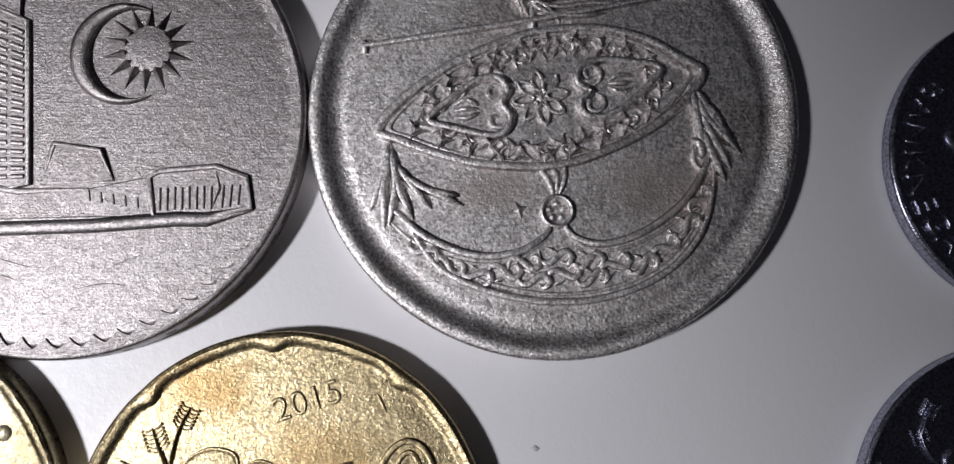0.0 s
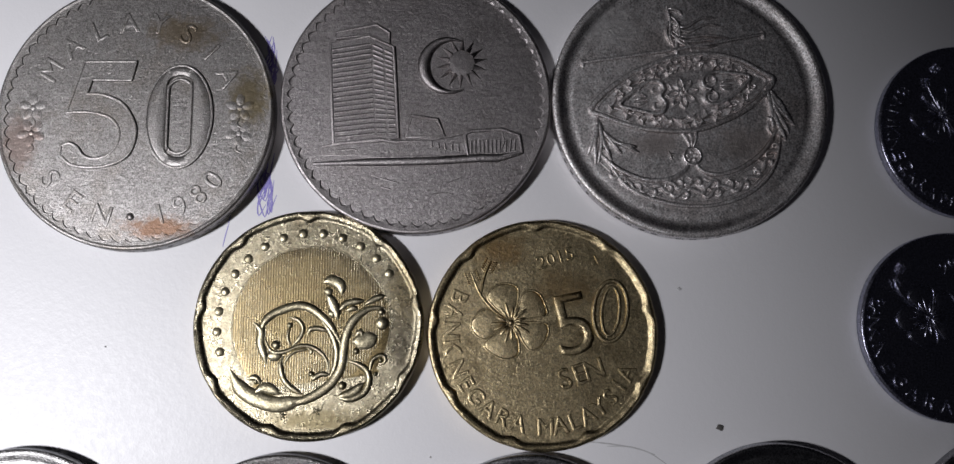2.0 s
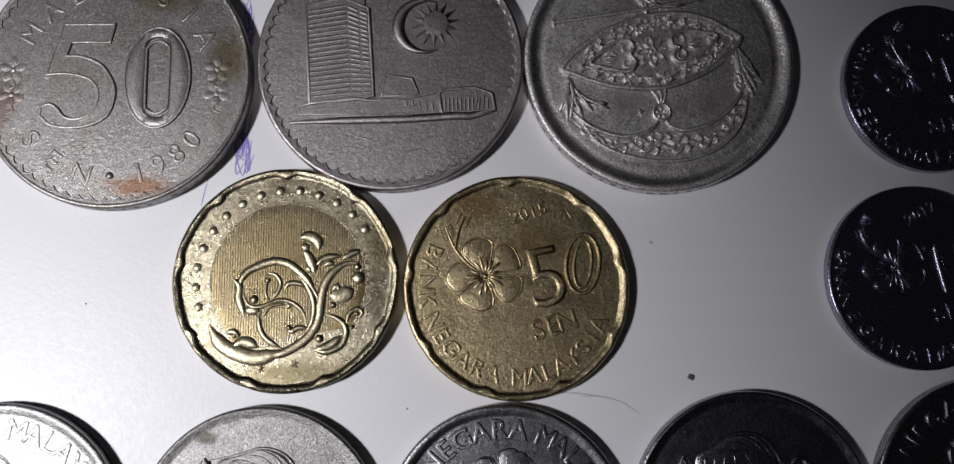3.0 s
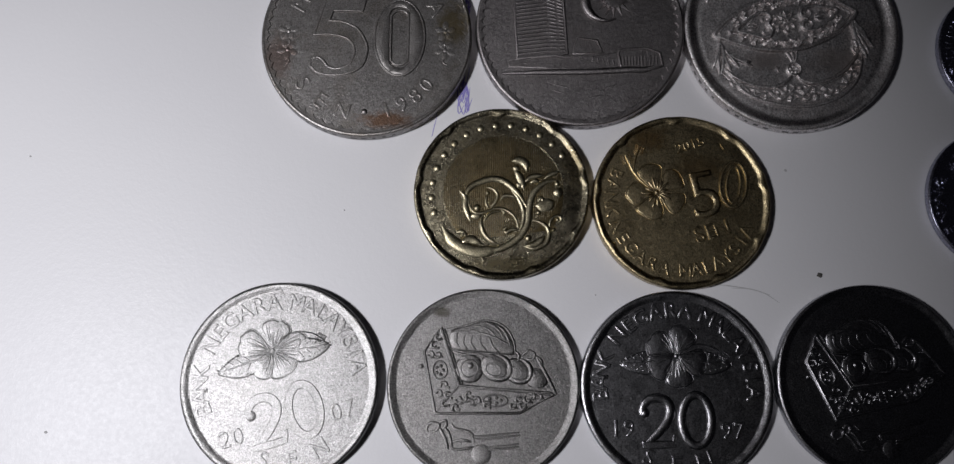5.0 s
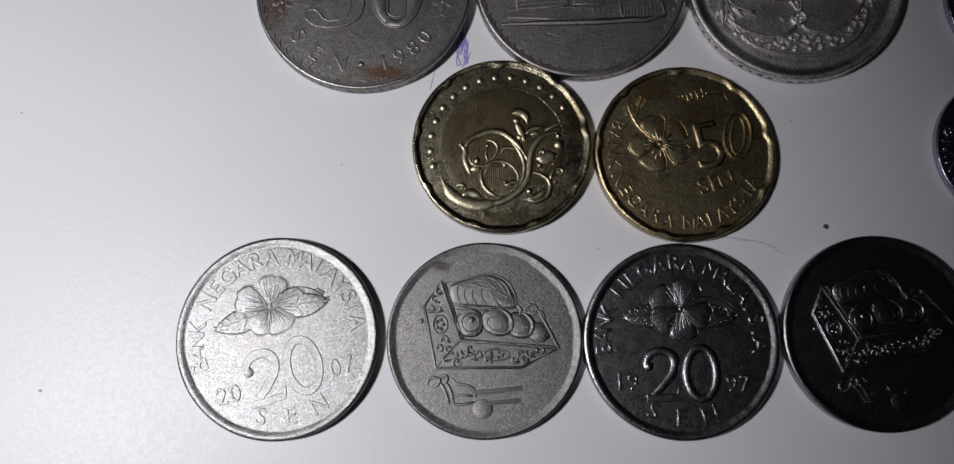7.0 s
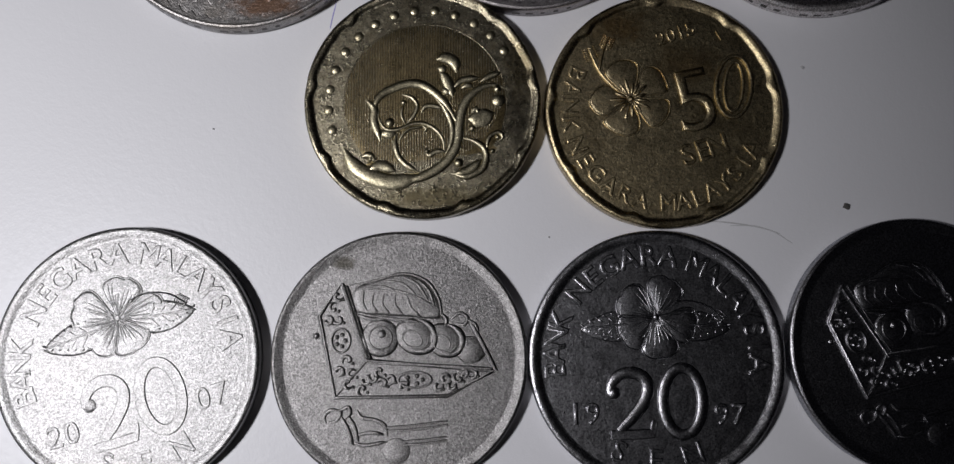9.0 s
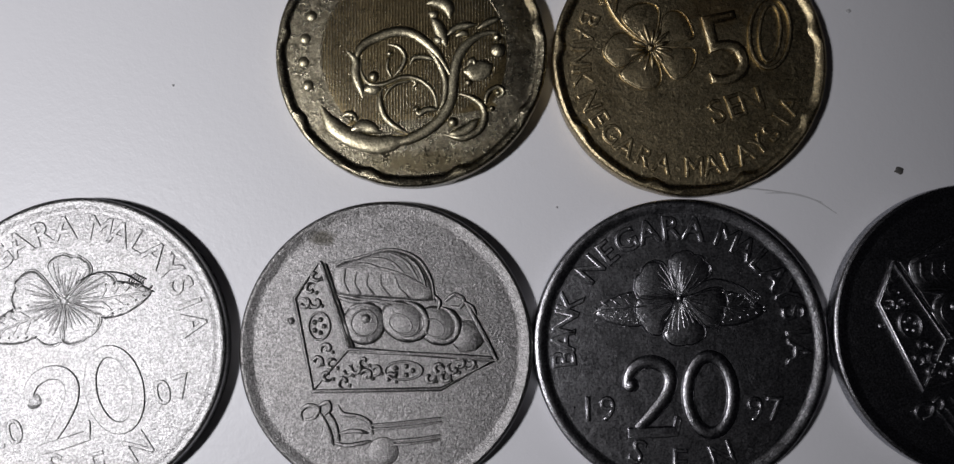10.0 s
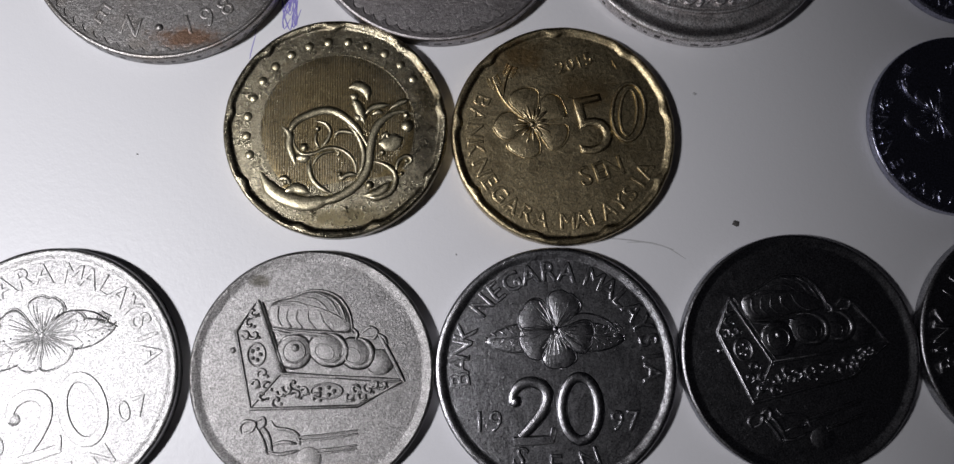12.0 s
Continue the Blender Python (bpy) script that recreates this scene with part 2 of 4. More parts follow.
def stroke(shape, pts, w, h, z, closed=False, ends=0.35, fat=1.0, straight=False, step=0.25, section=SECTION):
    """A raised rounded line of width w and height h; ends: its width at the tips; fat: its width half way."""
    line = [Vector(p) for p in pts] if straight else curve_points(pts, step, closed)
    n = len(line)
    verts, faces = [], []
    for i, p in enumerate(line):
        if closed:
            t = line[(i + 1) % n] - line[i - 1]
        else:
            t = line[min(i + 1, n - 1)] - line[max(i - 1, 0)]
        t = t.normalized()
        side = Vector((-t.y, t.x))
        s = i / max(1, n - 1)
        k = fat if closed else min(1, ends + (1 - ends) * min(s, 1 - s) * 5) * (1 + (fat - 1) * math.sin(math.pi * s))
        for a, b in section:
            q = p + side * (a * w * 0.5 * k)
            verts.append((q.x, q.y, z + b * h * min(1, k)))
    m = len(section)
    for i in range(n if closed else n - 1):
        j = (i + 1) % n
        for c in range(m - 1):
            faces.append((i * m + c, j * m + c, j * m + c + 1, i * m + c + 1))
    if not closed:
        faces += [tuple(range(m)), tuple((n - 1) * m + c for c in range(m))]
    return shape.add(verts, faces)


def dome(shape, outline, h, z, middle=None, power=2.2, smooth=True, lift=0.35):
    """A swelling over an outline that its middle sees all of; lift: how much of the height stands at the edge."""
    ring = curve_points(outline, 0.3, True) if smooth else [Vector(p) for p in outline]
    c = Vector(middle) if middle else sum(ring, Vector((0, 0))) / len(ring)
    levels = (1.02, 0.97, 0.86, 0.68, 0.45, 0.2)
    n = len(ring)
    verts, faces = [], []
    for k, s in enumerate(levels):
        hh = -0.04 if k == 0 else h * (lift + (1 - lift) * (1 - s ** power))
        verts += [(c.x + (p.x - c.x) * s, c.y + (p.y - c.y) * s, z + hh) for p in ring]
    verts.append((c.x, c.y, z + h))
    for k in range(len(levels) - 1):
        for i in range(n):
            j = (i + 1) % n
            faces.append((k * n + i, k * n + j, (k + 1) * n + j, (k + 1) * n + i))
    k = (len(levels) - 1) * n
    faces += [(k + i, k + (i + 1) % n, len(verts) - 1) for i in range(n)]
    return shape.add(verts, faces)


def ellipse(x, y, rx, ry, turn=0, n=28, start=0, end=360):
    a = radians(turn)
    out = []
    for i in range(n):
        t = radians(start + (end - start) * i / (n if end - start == 360 else n - 1))
        u, v = rx * math.cos(t), ry * math.sin(t)
        out.append((x + u * math.cos(a) - v * math.sin(a), y + u * math.sin(a) + v * math.cos(a)))
    return out


def bead(shape, x, y, r, h, z):
    return dome(shape, ellipse(x, y, r, r, n=12), h, z, (x, y), 2.0, False, 0.2)


def band(shape, outer, inner, h, z):
    """A raised ring between two outlines of as many points."""
    n = len(outer)
    verts, faces = [], []
    for t, b in ((-0.06, -0.3), (0.02, 0.6), (0.12, 1.0), (0.5, 0.92), (0.88, 1.0), (0.98, 0.6), (1.06, -0.3)):
        verts += [(o[0] + (i[0] - o[0]) * t, o[1] + (i[1] - o[1]) * t, z + b * h) for o, i in zip(outer, inner)]
    for k in range(6):
        for i in range(n):
            j = (i + 1) % n
            faces.append((k * n + i, k * n + j, (k + 1) * n + j, (k + 1) * n + i))
    return shape.add(verts, faces)


def from_curve(data):
    ob = bpy.data.objects.new("draft", data)
    me = bpy.data.meshes.new_from_object(ob)
    verts, faces = [tuple(v.co) for v in me.vertices], [tuple(p.vertices) for p in me.polygons]
    bpy.data.objects.remove(ob)
    bpy.data.meshes.remove(me)
    bpy.data.curves.remove(data)
    return verts, faces


GLYPHS = {}


def glyph(ch, weight=0.0):
    """A letter one unit tall, a tenth thick, with rounded edges."""
    if (ch, weight) not in GLYPHS:
        data = bpy.data.curves.new("draft", "FONT")
        data.body, data.size, data.align_x, data.align_y = ch, 1.37, "CENTER", "CENTER"
        data.extrude, data.bevel_depth, data.bevel_resolution, data.offset, data.resolution_u = 0.02, 0.045, 1, weight - 0.03, 4
        verts, faces = from_curve(data)
        ys = [v[1] for v in verts] or [0]
        mid = (max(ys) + min(ys)) / 2
        GLYPHS[ch, weight] = [(x, y - mid, z) for x, y, z in verts], faces
    return GLYPHS[ch, weight]


def letter(shape, ch, x, y, size, turn, z, depth=0.16, weight=0.0, wide=1.0):
    verts, faces = glyph(ch, weight)
    a = radians(turn)
    ca, sa = math.cos(a), math.sin(a)
    shape.add([(x + (u * wide * ca - v * sa) * size, y + (u * wide * sa + v * ca) * size, z + (w / 0.065) * depth * 0.5 + depth * 0.3)
               for u, v, w in verts], faces)


def arc_word(shape, word, radius, first, last, size, z, inward=False, depth=0.16, weight=0.0, wide=1.0):
    """Letters on an arc from angle first to angle last; inward: their tops point to the coin's middle."""
    for i, ch in enumerate(word):
        a = first + (last - first) * i / max(1, len(word) - 1)
        letter(shape, ch, radius * math.cos(radians(a)), radius * math.sin(radians(a)), size, a + 90 if inward else a - 90, z, depth, weight, wide)
    return shape


def line_word(shape, word, x, y, step, size, turn, z, depth=0.16, weight=0.0, wide=1.0):
    a = radians(turn)
    for i, ch in enumerate(word):
        k = (i - (len(word) - 1) / 2) * step
        letter(shape, ch, x + k * math.cos(a), y + k * math.sin(a), size, turn, z, depth, weight, wide)
    return shape


def plate(shape, outline, h, z, edge=0.08, holes=()):
    """A flat raised field with soft edges over any outline."""
    data = bpy.data.curves.new("draft", "CURVE")
    data.dimensions, data.fill_mode = "2D", "BOTH"
    data.extrude, data.bevel_depth, data.bevel_resolution, data.offset = h * 0.4, edge, 1, -edge
    for ring in (outline, *holes):
        sp = data.splines.new("POLY")
        sp.points.add(len(ring) - 1)
        for q, p in zip(sp.points, ring):
            q.co = (p[0], p[1], 0, 1)
        sp.use_cyclic_u = True
    verts, faces = from_curve(data)
    top = max(v[2] for v in verts)
    return shape.add([(x, y, z + h - (top - w) * h / top * 0.6) for x, y, w in verts], faces)


def coin_body(radius, thick, rim, sink, slope=0.25, notches=0, notch_at=90.0, notch_depth=0.0, dish=0.0, seed=0, segs=180):
    """A struck disc: a flat underside, a rounded edge, a raised rim and a sunk field (dish: a hollow border inside the rim)."""
    rnd = random.Random(seed)
    profile = [(radius - 0.3, 0.0, 0), (radius - 0.1, 0.05, 0), (radius, 0.22, 0), (radius, thick - 0.24, 0), (radius - 0.05, thick - 0.1, 0),
               (radius - 0.16, thick - 0.04, 0.1), (radius - 0.3, thick - 0.01, 0.15), (radius - rim * 0.5, thick, 0.45), (radius - rim + 0.14, thick - 0.025, 1), (radius - rim, thick - 0.07, 1),
               (radius - rim - slope * 0.5, thick - sink * 0.6, 1), (radius - rim - slope, thick - sink, 1)]
    if dish:
        profile += [(radius - rim - slope - dish * 0.5, thick - sink - 0.08, 0), (radius - rim - slope - dish * 0.9, thick - sink - 0.03, 0)]
    edge = radius - rim - slope - dish
    profile += [(r, thick - sink, 0) for r in (edge - 0.12, edge - 0.3, radius * 0.7, radius * 0.5, radius * 0.3, radius * 0.12)]
    wob = [rnd.uniform(-1, 1) for _ in range(8)]
    shape = Shape()
    verts, faces = [], []
    for i in range(segs):
        a = 2 * math.pi * i / segs
        worn = sum(w * math.sin((k + 1) * a + k) for k, w in enumerate(wob)) * 0.012
        cut = 0.0
        if notches:
            off = (math.degrees(a) - notch_at + 180 / notches) % (360 / notches) - 180 / notches
            cut = notch_depth * (math.exp(-(off / 3.0) ** 2) - 0.35 * math.exp(-((abs(off) - 7) / 4.0) ** 2))
        nick = rnd.uniform(-1, 1) * 0.014
        for r, z, k in profile:
            rr = r - cut * k - (worn if k else 0) - (cut * 0.1 if z > 0 and not k and r > radius * 0.9 else 0)
            verts.append((rr * math.cos(a), rr * math.sin(a), z + (worn * 0.5 + nick if k else 0)))
    m = len(profile)
    for i in range(segs):
        j = (i + 1) % segs
        for c in range(m - 1):
            faces.append((i * m + c, j * m + c, j * m + c + 1, i * m + c + 1))
    verts += [(0, 0, thick - sink), (0, 0, 0)]
    for i in range(segs):
        j = (i + 1) % segs
        faces += [(i * m + m - 1, j * m + m - 1, len(verts) - 2), (i * m, j * m, len(verts) - 1)]
    return shape.add(verts, faces)


def coin(name, label, x, y, turn=0):
    root = new(name)
    root.empty_display_size = 0.005
    root.matrix_world = pose(x * MM, y * MM, 0.00003, 0, 0, turn)
    return tagged(root, label, "coin", "coins on the table")


def settle(c, dx, dy, turn=0.0):
    """The struck picture stands a little off the middle of its disc."""
    for ob in c.children:
        if ob.name.split(".")[0] not in ("body", "toothed_border", "edge_lettering", "legend"):
            ob.matrix_local = pose(dx * MM, dy * MM, 0, 0, 0, turn)


def teeth(shape, radius, n, z, depth=0.55, h=0.2):
    """A scalloped border: a slope that climbs from pointed cusps to the rim, with round bays between them."""
    w = 2 * math.pi / n

    def at(r, a):
        return (r * math.cos(a), r * math.sin(a))

    def up(r):
        return z + 0.11 + (h - 0.11) * (r - radius + depth) / (depth + 0.35)
    low = [(radius, -0.5), (radius - depth * 0.1, -0.4), (radius - depth * 0.36, -0.24), (radius - depth * 0.7, -0.1), (radius - depth, 0.0),
           (radius - depth * 0.7, 0.1), (radius - depth * 0.36, 0.24), (radius - depth * 0.1, 0.4), (radius, 0.5)]
    m = len(low)
    for i in range(n):
        b = w * (i + 0.5)
        v = [(*at(r, b + k * w), z - 0.03) for r, k in low]
        v += [(*at(r + 0.06, b + k * w), up(r + 0.06)) for r, k in low]
        v += [(*at(radius + 0.35, b + k * w), z + h) for r, k in low]
        f = [(row * m + k, row * m + k + 1, row * m + m + k + 1, row * m + m + k) for row in (0, 1) for k in range(m - 1)]
        shape.add(v, f)
    return shape


def edge_marks(root, radius, thick, mat, first=200, last=340, n=26):
    """Worn writing struck into the edge, too small to read."""
    s = Shape()
    rnd = random.Random(7)
    for i in range(n):
        if i % 6 == 5:
            continue
        a = radians(first + (last - first) * i / n)
        da = rnd.uniform(0.012, 0.028)
        z0, z1 = thick * 0.34, thick * rnd.uniform(0.52, 0.62)
        v = []
        for r in (radius - 0.05, radius + 0.012):
            v += [(r * math.cos(t), r * math.sin(t), z) for t, z in ((a - da, z0), (a + da, z0), (a + da, z1), (a - da, z1))]
        s.add(v, [(4, 5, 6, 7), (0, 1, 5, 4), (1, 2, 6, 5), (2, 3, 7, 6), (3, 0, 4, 7)])
    return part("edge_lettering", s, mat, root, "small dark bars of worn edge lettering")


def petal(shape, x, y, turn, length, width, h, z, veins=3):
    """A rounded, pleated flower petal that grows from x, y."""
    rnd = random.Random(round(turn * 7 + length * 100))
    a = radians(turn)
    u, v = Vector((math.cos(a), math.sin(a))), Vector((-math.sin(a), math.cos(a)))
    o = Vector((x, y))
    rim = [(0.05, 0.04), (0.25, 0.17), (0.48, 0.38), (0.7, 0.51), (0.86, 0.46), (0.96, 0.3), (1.0, 0.12), (0.98, 0.0), (1.0, -0.13), (0.95, -0.31), (0.86, -0.46),
           (0.7, -0.52), (0.48, -0.39), (0.25, -0.17), (0.05, -0.04)]
    out = [o + u * ((p + (rnd.uniform(-0.016, 0.016) if p > 0.5 else 0)) * length) + v * ((q + (rnd.uniform(-0.02, 0.02) if p > 0.5 else 0)) * width) for p, q in rim]
    dome(shape, out, h, z, o + u * (length * 0.6) + v * (width * 0.12), 2.4, True, 0.5)
    n = veins + 2
    for k in range(n):
        q = (k - (n - 1) / 2) / (n - 1) * 0.86 + rnd.uniform(-0.03, 0.03)
        end = (0.9 - 0.5 * q * q) * rnd.uniform(0.6, 1.0)
        pts = [o + u * (length * 0.1), o + u * (length * end * 0.55) + v * (q * width * 0.62), o + u * (length * end) + v * (q * width)]
        stroke(shape, pts, 0.15, max(0.055, h * 0.3), z + h * 0.72, ends=0.25)
    return stroke(shape, out, 0.13, h * 0.95, z, closed=True)


def star(x, y, n, r0, r1, turn=0):
    return [(x + (r0 if i % 2 else r1) * math.cos(radians(turn) + math.pi * i / n), y + (r0 if i % 2 else r1) * math.sin(radians(turn) + math.pi * i / n)) for i in range(2 * n)]


def curl(x, y, r, turn, hand=1, sweep=400):
    """A spiral scroll that winds inwards."""
    n = 10
    return [(x + r * (1 - 0.75 * i / n) * math.cos(radians(turn + hand * sweep * i / n)), y + r * (1 - 0.75 * i / n) * math.sin(radians(turn + hand * sweep * i / n)))
            for i in range(n + 1)]

# ---- the table ----
def block(name, x0, y0, z0, x1, y1, z1, material, bevel=0.0, parent=None):
    bm = bmesh.new()
    bmesh.ops.create_cube(bm, size=1)
    for v in bm.verts:
        v.co = ((x0 + x1) / 2 + v.co.x * (x1 - x0), (y0 + y1) / 2 + v.co.y * (y1 - y0), (z0 + z1) / 2 + v.co.z * (z1 - z0))
    if bevel:
        bmesh.ops.bevel(bm, geom=bm.edges[:], offset=bevel, segments=2, affect="EDGES", profile=0.5)
    me = bpy.data.meshes.new(name)
    bm.to_mesh(me)
    bm.free()
    ob = new(name, me)
    me.materials.append(material)
    ob.parent = parent
    return ob


tagged(block("tabletop", -0.27, -0.2, -0.022, 0.31, 0.24, 0.0, MAT_TABLE, 0.002), "white glossy laminate tabletop under the coins", "tabletop", kind="structure")


# ---- the large old coins ----
def old_numeral_coin():
    T, Z = 1.9, 1.72
    c = coin("old_numeral_coin", "large worn grey coin with a fifty and brown tarnish", -15.77, 45.30)
    M = MAT_OLD_STAINED
    part("body", coin_body(13.9, T, 0.55, T - Z, 0.2, seed=1), M, c)
    part("toothed_border", teeth(Shape(), 13.1, 61, Z, 0.42, 0.14), M, c)
    five = [(-6.57, 6.12), (-1.33, 6.15), (-1.79, 4.09), (-5.75, 4.13), (-6.18, 2.59), (-4.47, 2.47), (-2.51, 1.53), (-1.29, -0.36), (-1.04, -1.93), (-1.63, -3.81), (-3.21, -4.82), (-5.23, -5.15), (-7.24, -4.86), (-8.45, -3.88), (-8.36, -2.94), (-7.57, -2.68), (-6.78, -3.11), (-6.08, -3.98), (-4.93, -4.28), (-3.61, -3.83), (-2.78, -2.70), (-2.71, -1.31), (-3.43, -0.19), (-4.60, 0.37), (-6.19, 0.61), (-8.06, 0.53)]
    five = soft([(x, y - 0.3 * max(0.0, y + 1) / 7) for x, y in five])
    s = plate(Shape(), five, 0.16, Z, 0.1)
    stroke(s, five, 0.34, 0.24, Z, closed=True, straight=True)
    part("numeral", s, M, c, "large raised figure five", 40)
    cx, cy, rx, ry = 3.24, 0.12, 3.3, 5.3
    s = band(Shape(), ellipse(cx, cy, rx, ry, n=48), [(cx + max(-1, min(1, 1.9 * (x - cx))) * rx * 0.38 , cy + (y - cy) * 0.8) for x, y in ellipse(cx, cy, 1, ry, n=48)], 0.2, Z)
    slot = ellipse(cx, cy, rx * 0.36, rx * 0.36, n=20)
    slot = [(x, y + (ry * 0.5 if y > cy else -ry * 0.5)) for x, y in slot]
    stroke(s, slot, 0.3, 0.24, Z, closed=True)
    stroke(s, ellipse(cx, cy, rx, ry, n=40), 0.32, 0.24, Z, closed=True)
    part("numeral", s, M, c, "large raised figure nought", 40)
    for word, a, b, size, inward in (("MALAYSIA", 150, 26, 2.2, False), ("SEN", 217, 254, 2.1, True), ("1980", 287, 322, 2.1, True)):
        part("legend", arc_word(Shape(), word, 10.2, a, b, size, Z, inward, depth=0.09), M, c).location = (0, -0.0005, 0)
    part("dot", bead(Shape(), -1.1, -10.15, 0.4, 0.2, Z), M, c)
    for side in (-1, 1):
        for k, dy in enumerate((1.0, -1.6)):
            s = Shape()
            x = 9.3 if side > 0 else -11.5
            for j in range(5):
                a = radians(72 * j + 18 + 30 * k)
                dome(s, ellipse(x + 0.85 * math.cos(a), dy + 0.85 * math.sin(a), 0.62, 0.42, math.degrees(a), 12), 0.05, Z)
            bead(s, x, dy, 0.3, 0.07, Z)
            stroke(s, [(x, dy - 1.0), (x - 0.3 * side, dy - 1.7), (x + 0.4 * side, dy - 2.1)], 0.22, 0.05, Z)
            part("flower_ornament", s, M, c)
    settle(c, 1.15, -0.37)
    edge_marks(c, 13.9, T, MAT_SPECK)


def old_building_coin():
    T, Z = 1.9, 1.7
    c = coin("old_building_coin", "large worn grey coin with an office tower and crescent", 12.45, 46.78)
    M = MAT_OLD
    part("body", coin_body(13.75, T, 0.6, T - Z, 0.2, seed=2), M, c)
    part("toothed_border", teeth(Shape(), 13.05, 61, Z), M, c)
    tower = [(-9.04, 5.43), (-5.10, 6.27), (-2.51, 5.15), (-1.77, -4.40), (-3.63, -4.76), (-8.23, -5.20)]
    s = plate(Shape(), tower, 0.16, Z, 0.06)
    stroke(s, tower, 0.34, 0.26, Z, closed=True, straight=True)
    tower_part = part("tower", s, M, c)
    roof = [(-8.46, 5.91), (-8.51, 6.58), (-4.38, 7.52), (-3.02, 6.69), (-2.95, 5.49), (-5.11, 6.42)]
    s = plate(Shape(), roof, 0.15, Z, 0.06)
    stroke(s, roof, 0.3, 0.24, Z, closed=True, straight=True)
    part("tower_roof", s, M, c)
    a, b, d, e, g, h = [(-8.75, 4.66), (-4.87, 5.40), (-2.66, 4.43), (-8.14, -4.56), (-4.13, -4.02), (-2.03, -3.94)]
    for i in range(19):
        t = i / 18
        s = Shape()
        p = [Vector(q).lerp(Vector(r), t) for q, r in ((a, e), (b, g), (d, h))]
        stroke(s, [p[0], p[1]], 0.4, 0.15, Z + 0.12, ends=0.8, straight=True)
        stroke(s, [p[1].lerp(p[2], 0.1), p[1].lerp(p[2], 0.55)], 0.36, 0.12, Z + 0.12, ends=0.8, straight=True)
        stroke(s, [p[1].lerp(p[2], 0.68), p[2]], 0.36, 0.16, Z + 0.14, ends=0.8, straight=True)
        part("storey", s, M, tower_part)
    s = plate(Shape(), [(-9.39, -6.39), (-9.36, -5.47), (-8.01, -5.11), (-3.64, -4.58), (1.57, -4.60), (4.97, -3.87), (5.55, -3.55), (8.65, -3.24), (10.44, -3.85), (10.72, -5.64), (8.24, -6.27), (5.29, -6.26), (2.11, -6.43)], 0.1, Z, 0.06)
    stroke(s, [(-9.45, -5.47), (-7.64, -5.11), (-3.64, -4.58), (-2.26, -4.81), (1.57, -4.60)], 0.4, 0.28, Z, straight=True)
    stroke(s, [(-9.42, -5.89), (-6.14, -5.67), (-5.67, -5.85)], 0.2, 0.2, Z, straight=True)
    part("podium", s, M, c)
    s = stroke(Shape(), [(-10.15, -7.25), (-3.78, -6.91), (2.12, -6.66), (6.65, -6.26), (8.24, -6.27), (10.81, -5.64)], 0.85, 0.32, Z, straight=True)
    stroke(s, [(-9.96, -6.66), (-3.81, -6.45), (2.10, -6.25), (5.28, -6.08)], 0.22, 0.18, Z, straight=True)
    part("terrace", s, M, c)
    hall = [(4.97, -3.92), (5.55, -3.55), (8.65, -3.24), (10.44, -3.85), (10.76, -5.59), (8.24, -6.18), (5.38, -6.21), (5.16, -5.21)]
    s = stroke(Shape(), hall, 0.36, 0.28, Z, closed=True, straight=True)
    stroke(s, [(8.65, -3.34), (8.96, -4.53), (8.37, -6.09)], 0.18, 0.2, Z + 0.03, straight=True)
    for pts in ([(5.45, -4.61), (8.50, -4.49)], [(5.47, -5.16), (8.52, -5.04)], [(5.49, -5.67), (8.44, -5.59)]):
        stroke(s, pts, 0.3, 0.2, Z + 0.03, straight=True)
    hall_part = part("hall", s, M, c)
    for top, foot in zip([(5.59, -4.52), (6.00, -4.52), (6.41, -4.48), (6.82, -4.48), (7.22, -4.44), (7.64, -4.44), (8.04, -4.39), (8.45, -4.39), (9.14, -4.35), (9.59, -4.31), (10.04, -4.31)], [(5.63, -5.80), (6.04, -5.80), (6.45, -5.76), (6.86, -5.76), (7.27, -5.72), (7.68, -5.72), (8.08, -5.68), (8.49, -5.68), (9.08, -5.63), (9.53, -5.54), (9.98, -5.45)]):
        part("column", stroke(Shape(), [top, foot], 0.24, 0.24, Z + 0.03, ends=0.8, straight=True), M, hall_part)
    (x0, y0), (x1, y1) = [(1.59, -5.06), (4.99, -5.53)]
    s = Shape()
    for i in range(6):
        t = i / 5
        x, y = x0 + (x1 - x0) * t, y0 + (y1 - y0) * t
        stroke(s, [(x, y + 0.35), (x + 0.1, y - 0.25)], 0.3, 0.24, Z, ends=0.8, straight=True)
    stroke(s, [(x0, y0 - 0.3), (x1, y1 - 0.5)], 0.2, 0.22, Z, straight=True)
    part("steps", s, M, c)
    block_out = [(-1.04, -4.40), (-0.47, -2.04), (2.16, -2.38), (2.97, -4.14)]
    s = plate(Shape(), block_out, 0.14, Z, 0.05)
    stroke(s, block_out, 0.36, 0.28, Z, straight=True)
    part("annex", s, M, c)
    sx, sy, mx, my, R = 4.45, 3.6, 3.0, 3.3, 3.05
    outer = ellipse(mx, my, R, R, n=30, start=62, end=306)
    inner = ellipse(mx + R * 0.24, my, R * 0.81, R * 0.86, n=30, start=72, end=292)
    part("crescent", crescent(Shape(), outer, inner, 0.34, Z), M, c)
    r1 = R * 0.92
    star_part = part("star", dome(Shape(), ellipse(sx, sy, r1 * 0.5, r1 * 0.5, n=28), 0.16, Z, (sx, sy), 3, False, 0.6), M, c, "", 20)
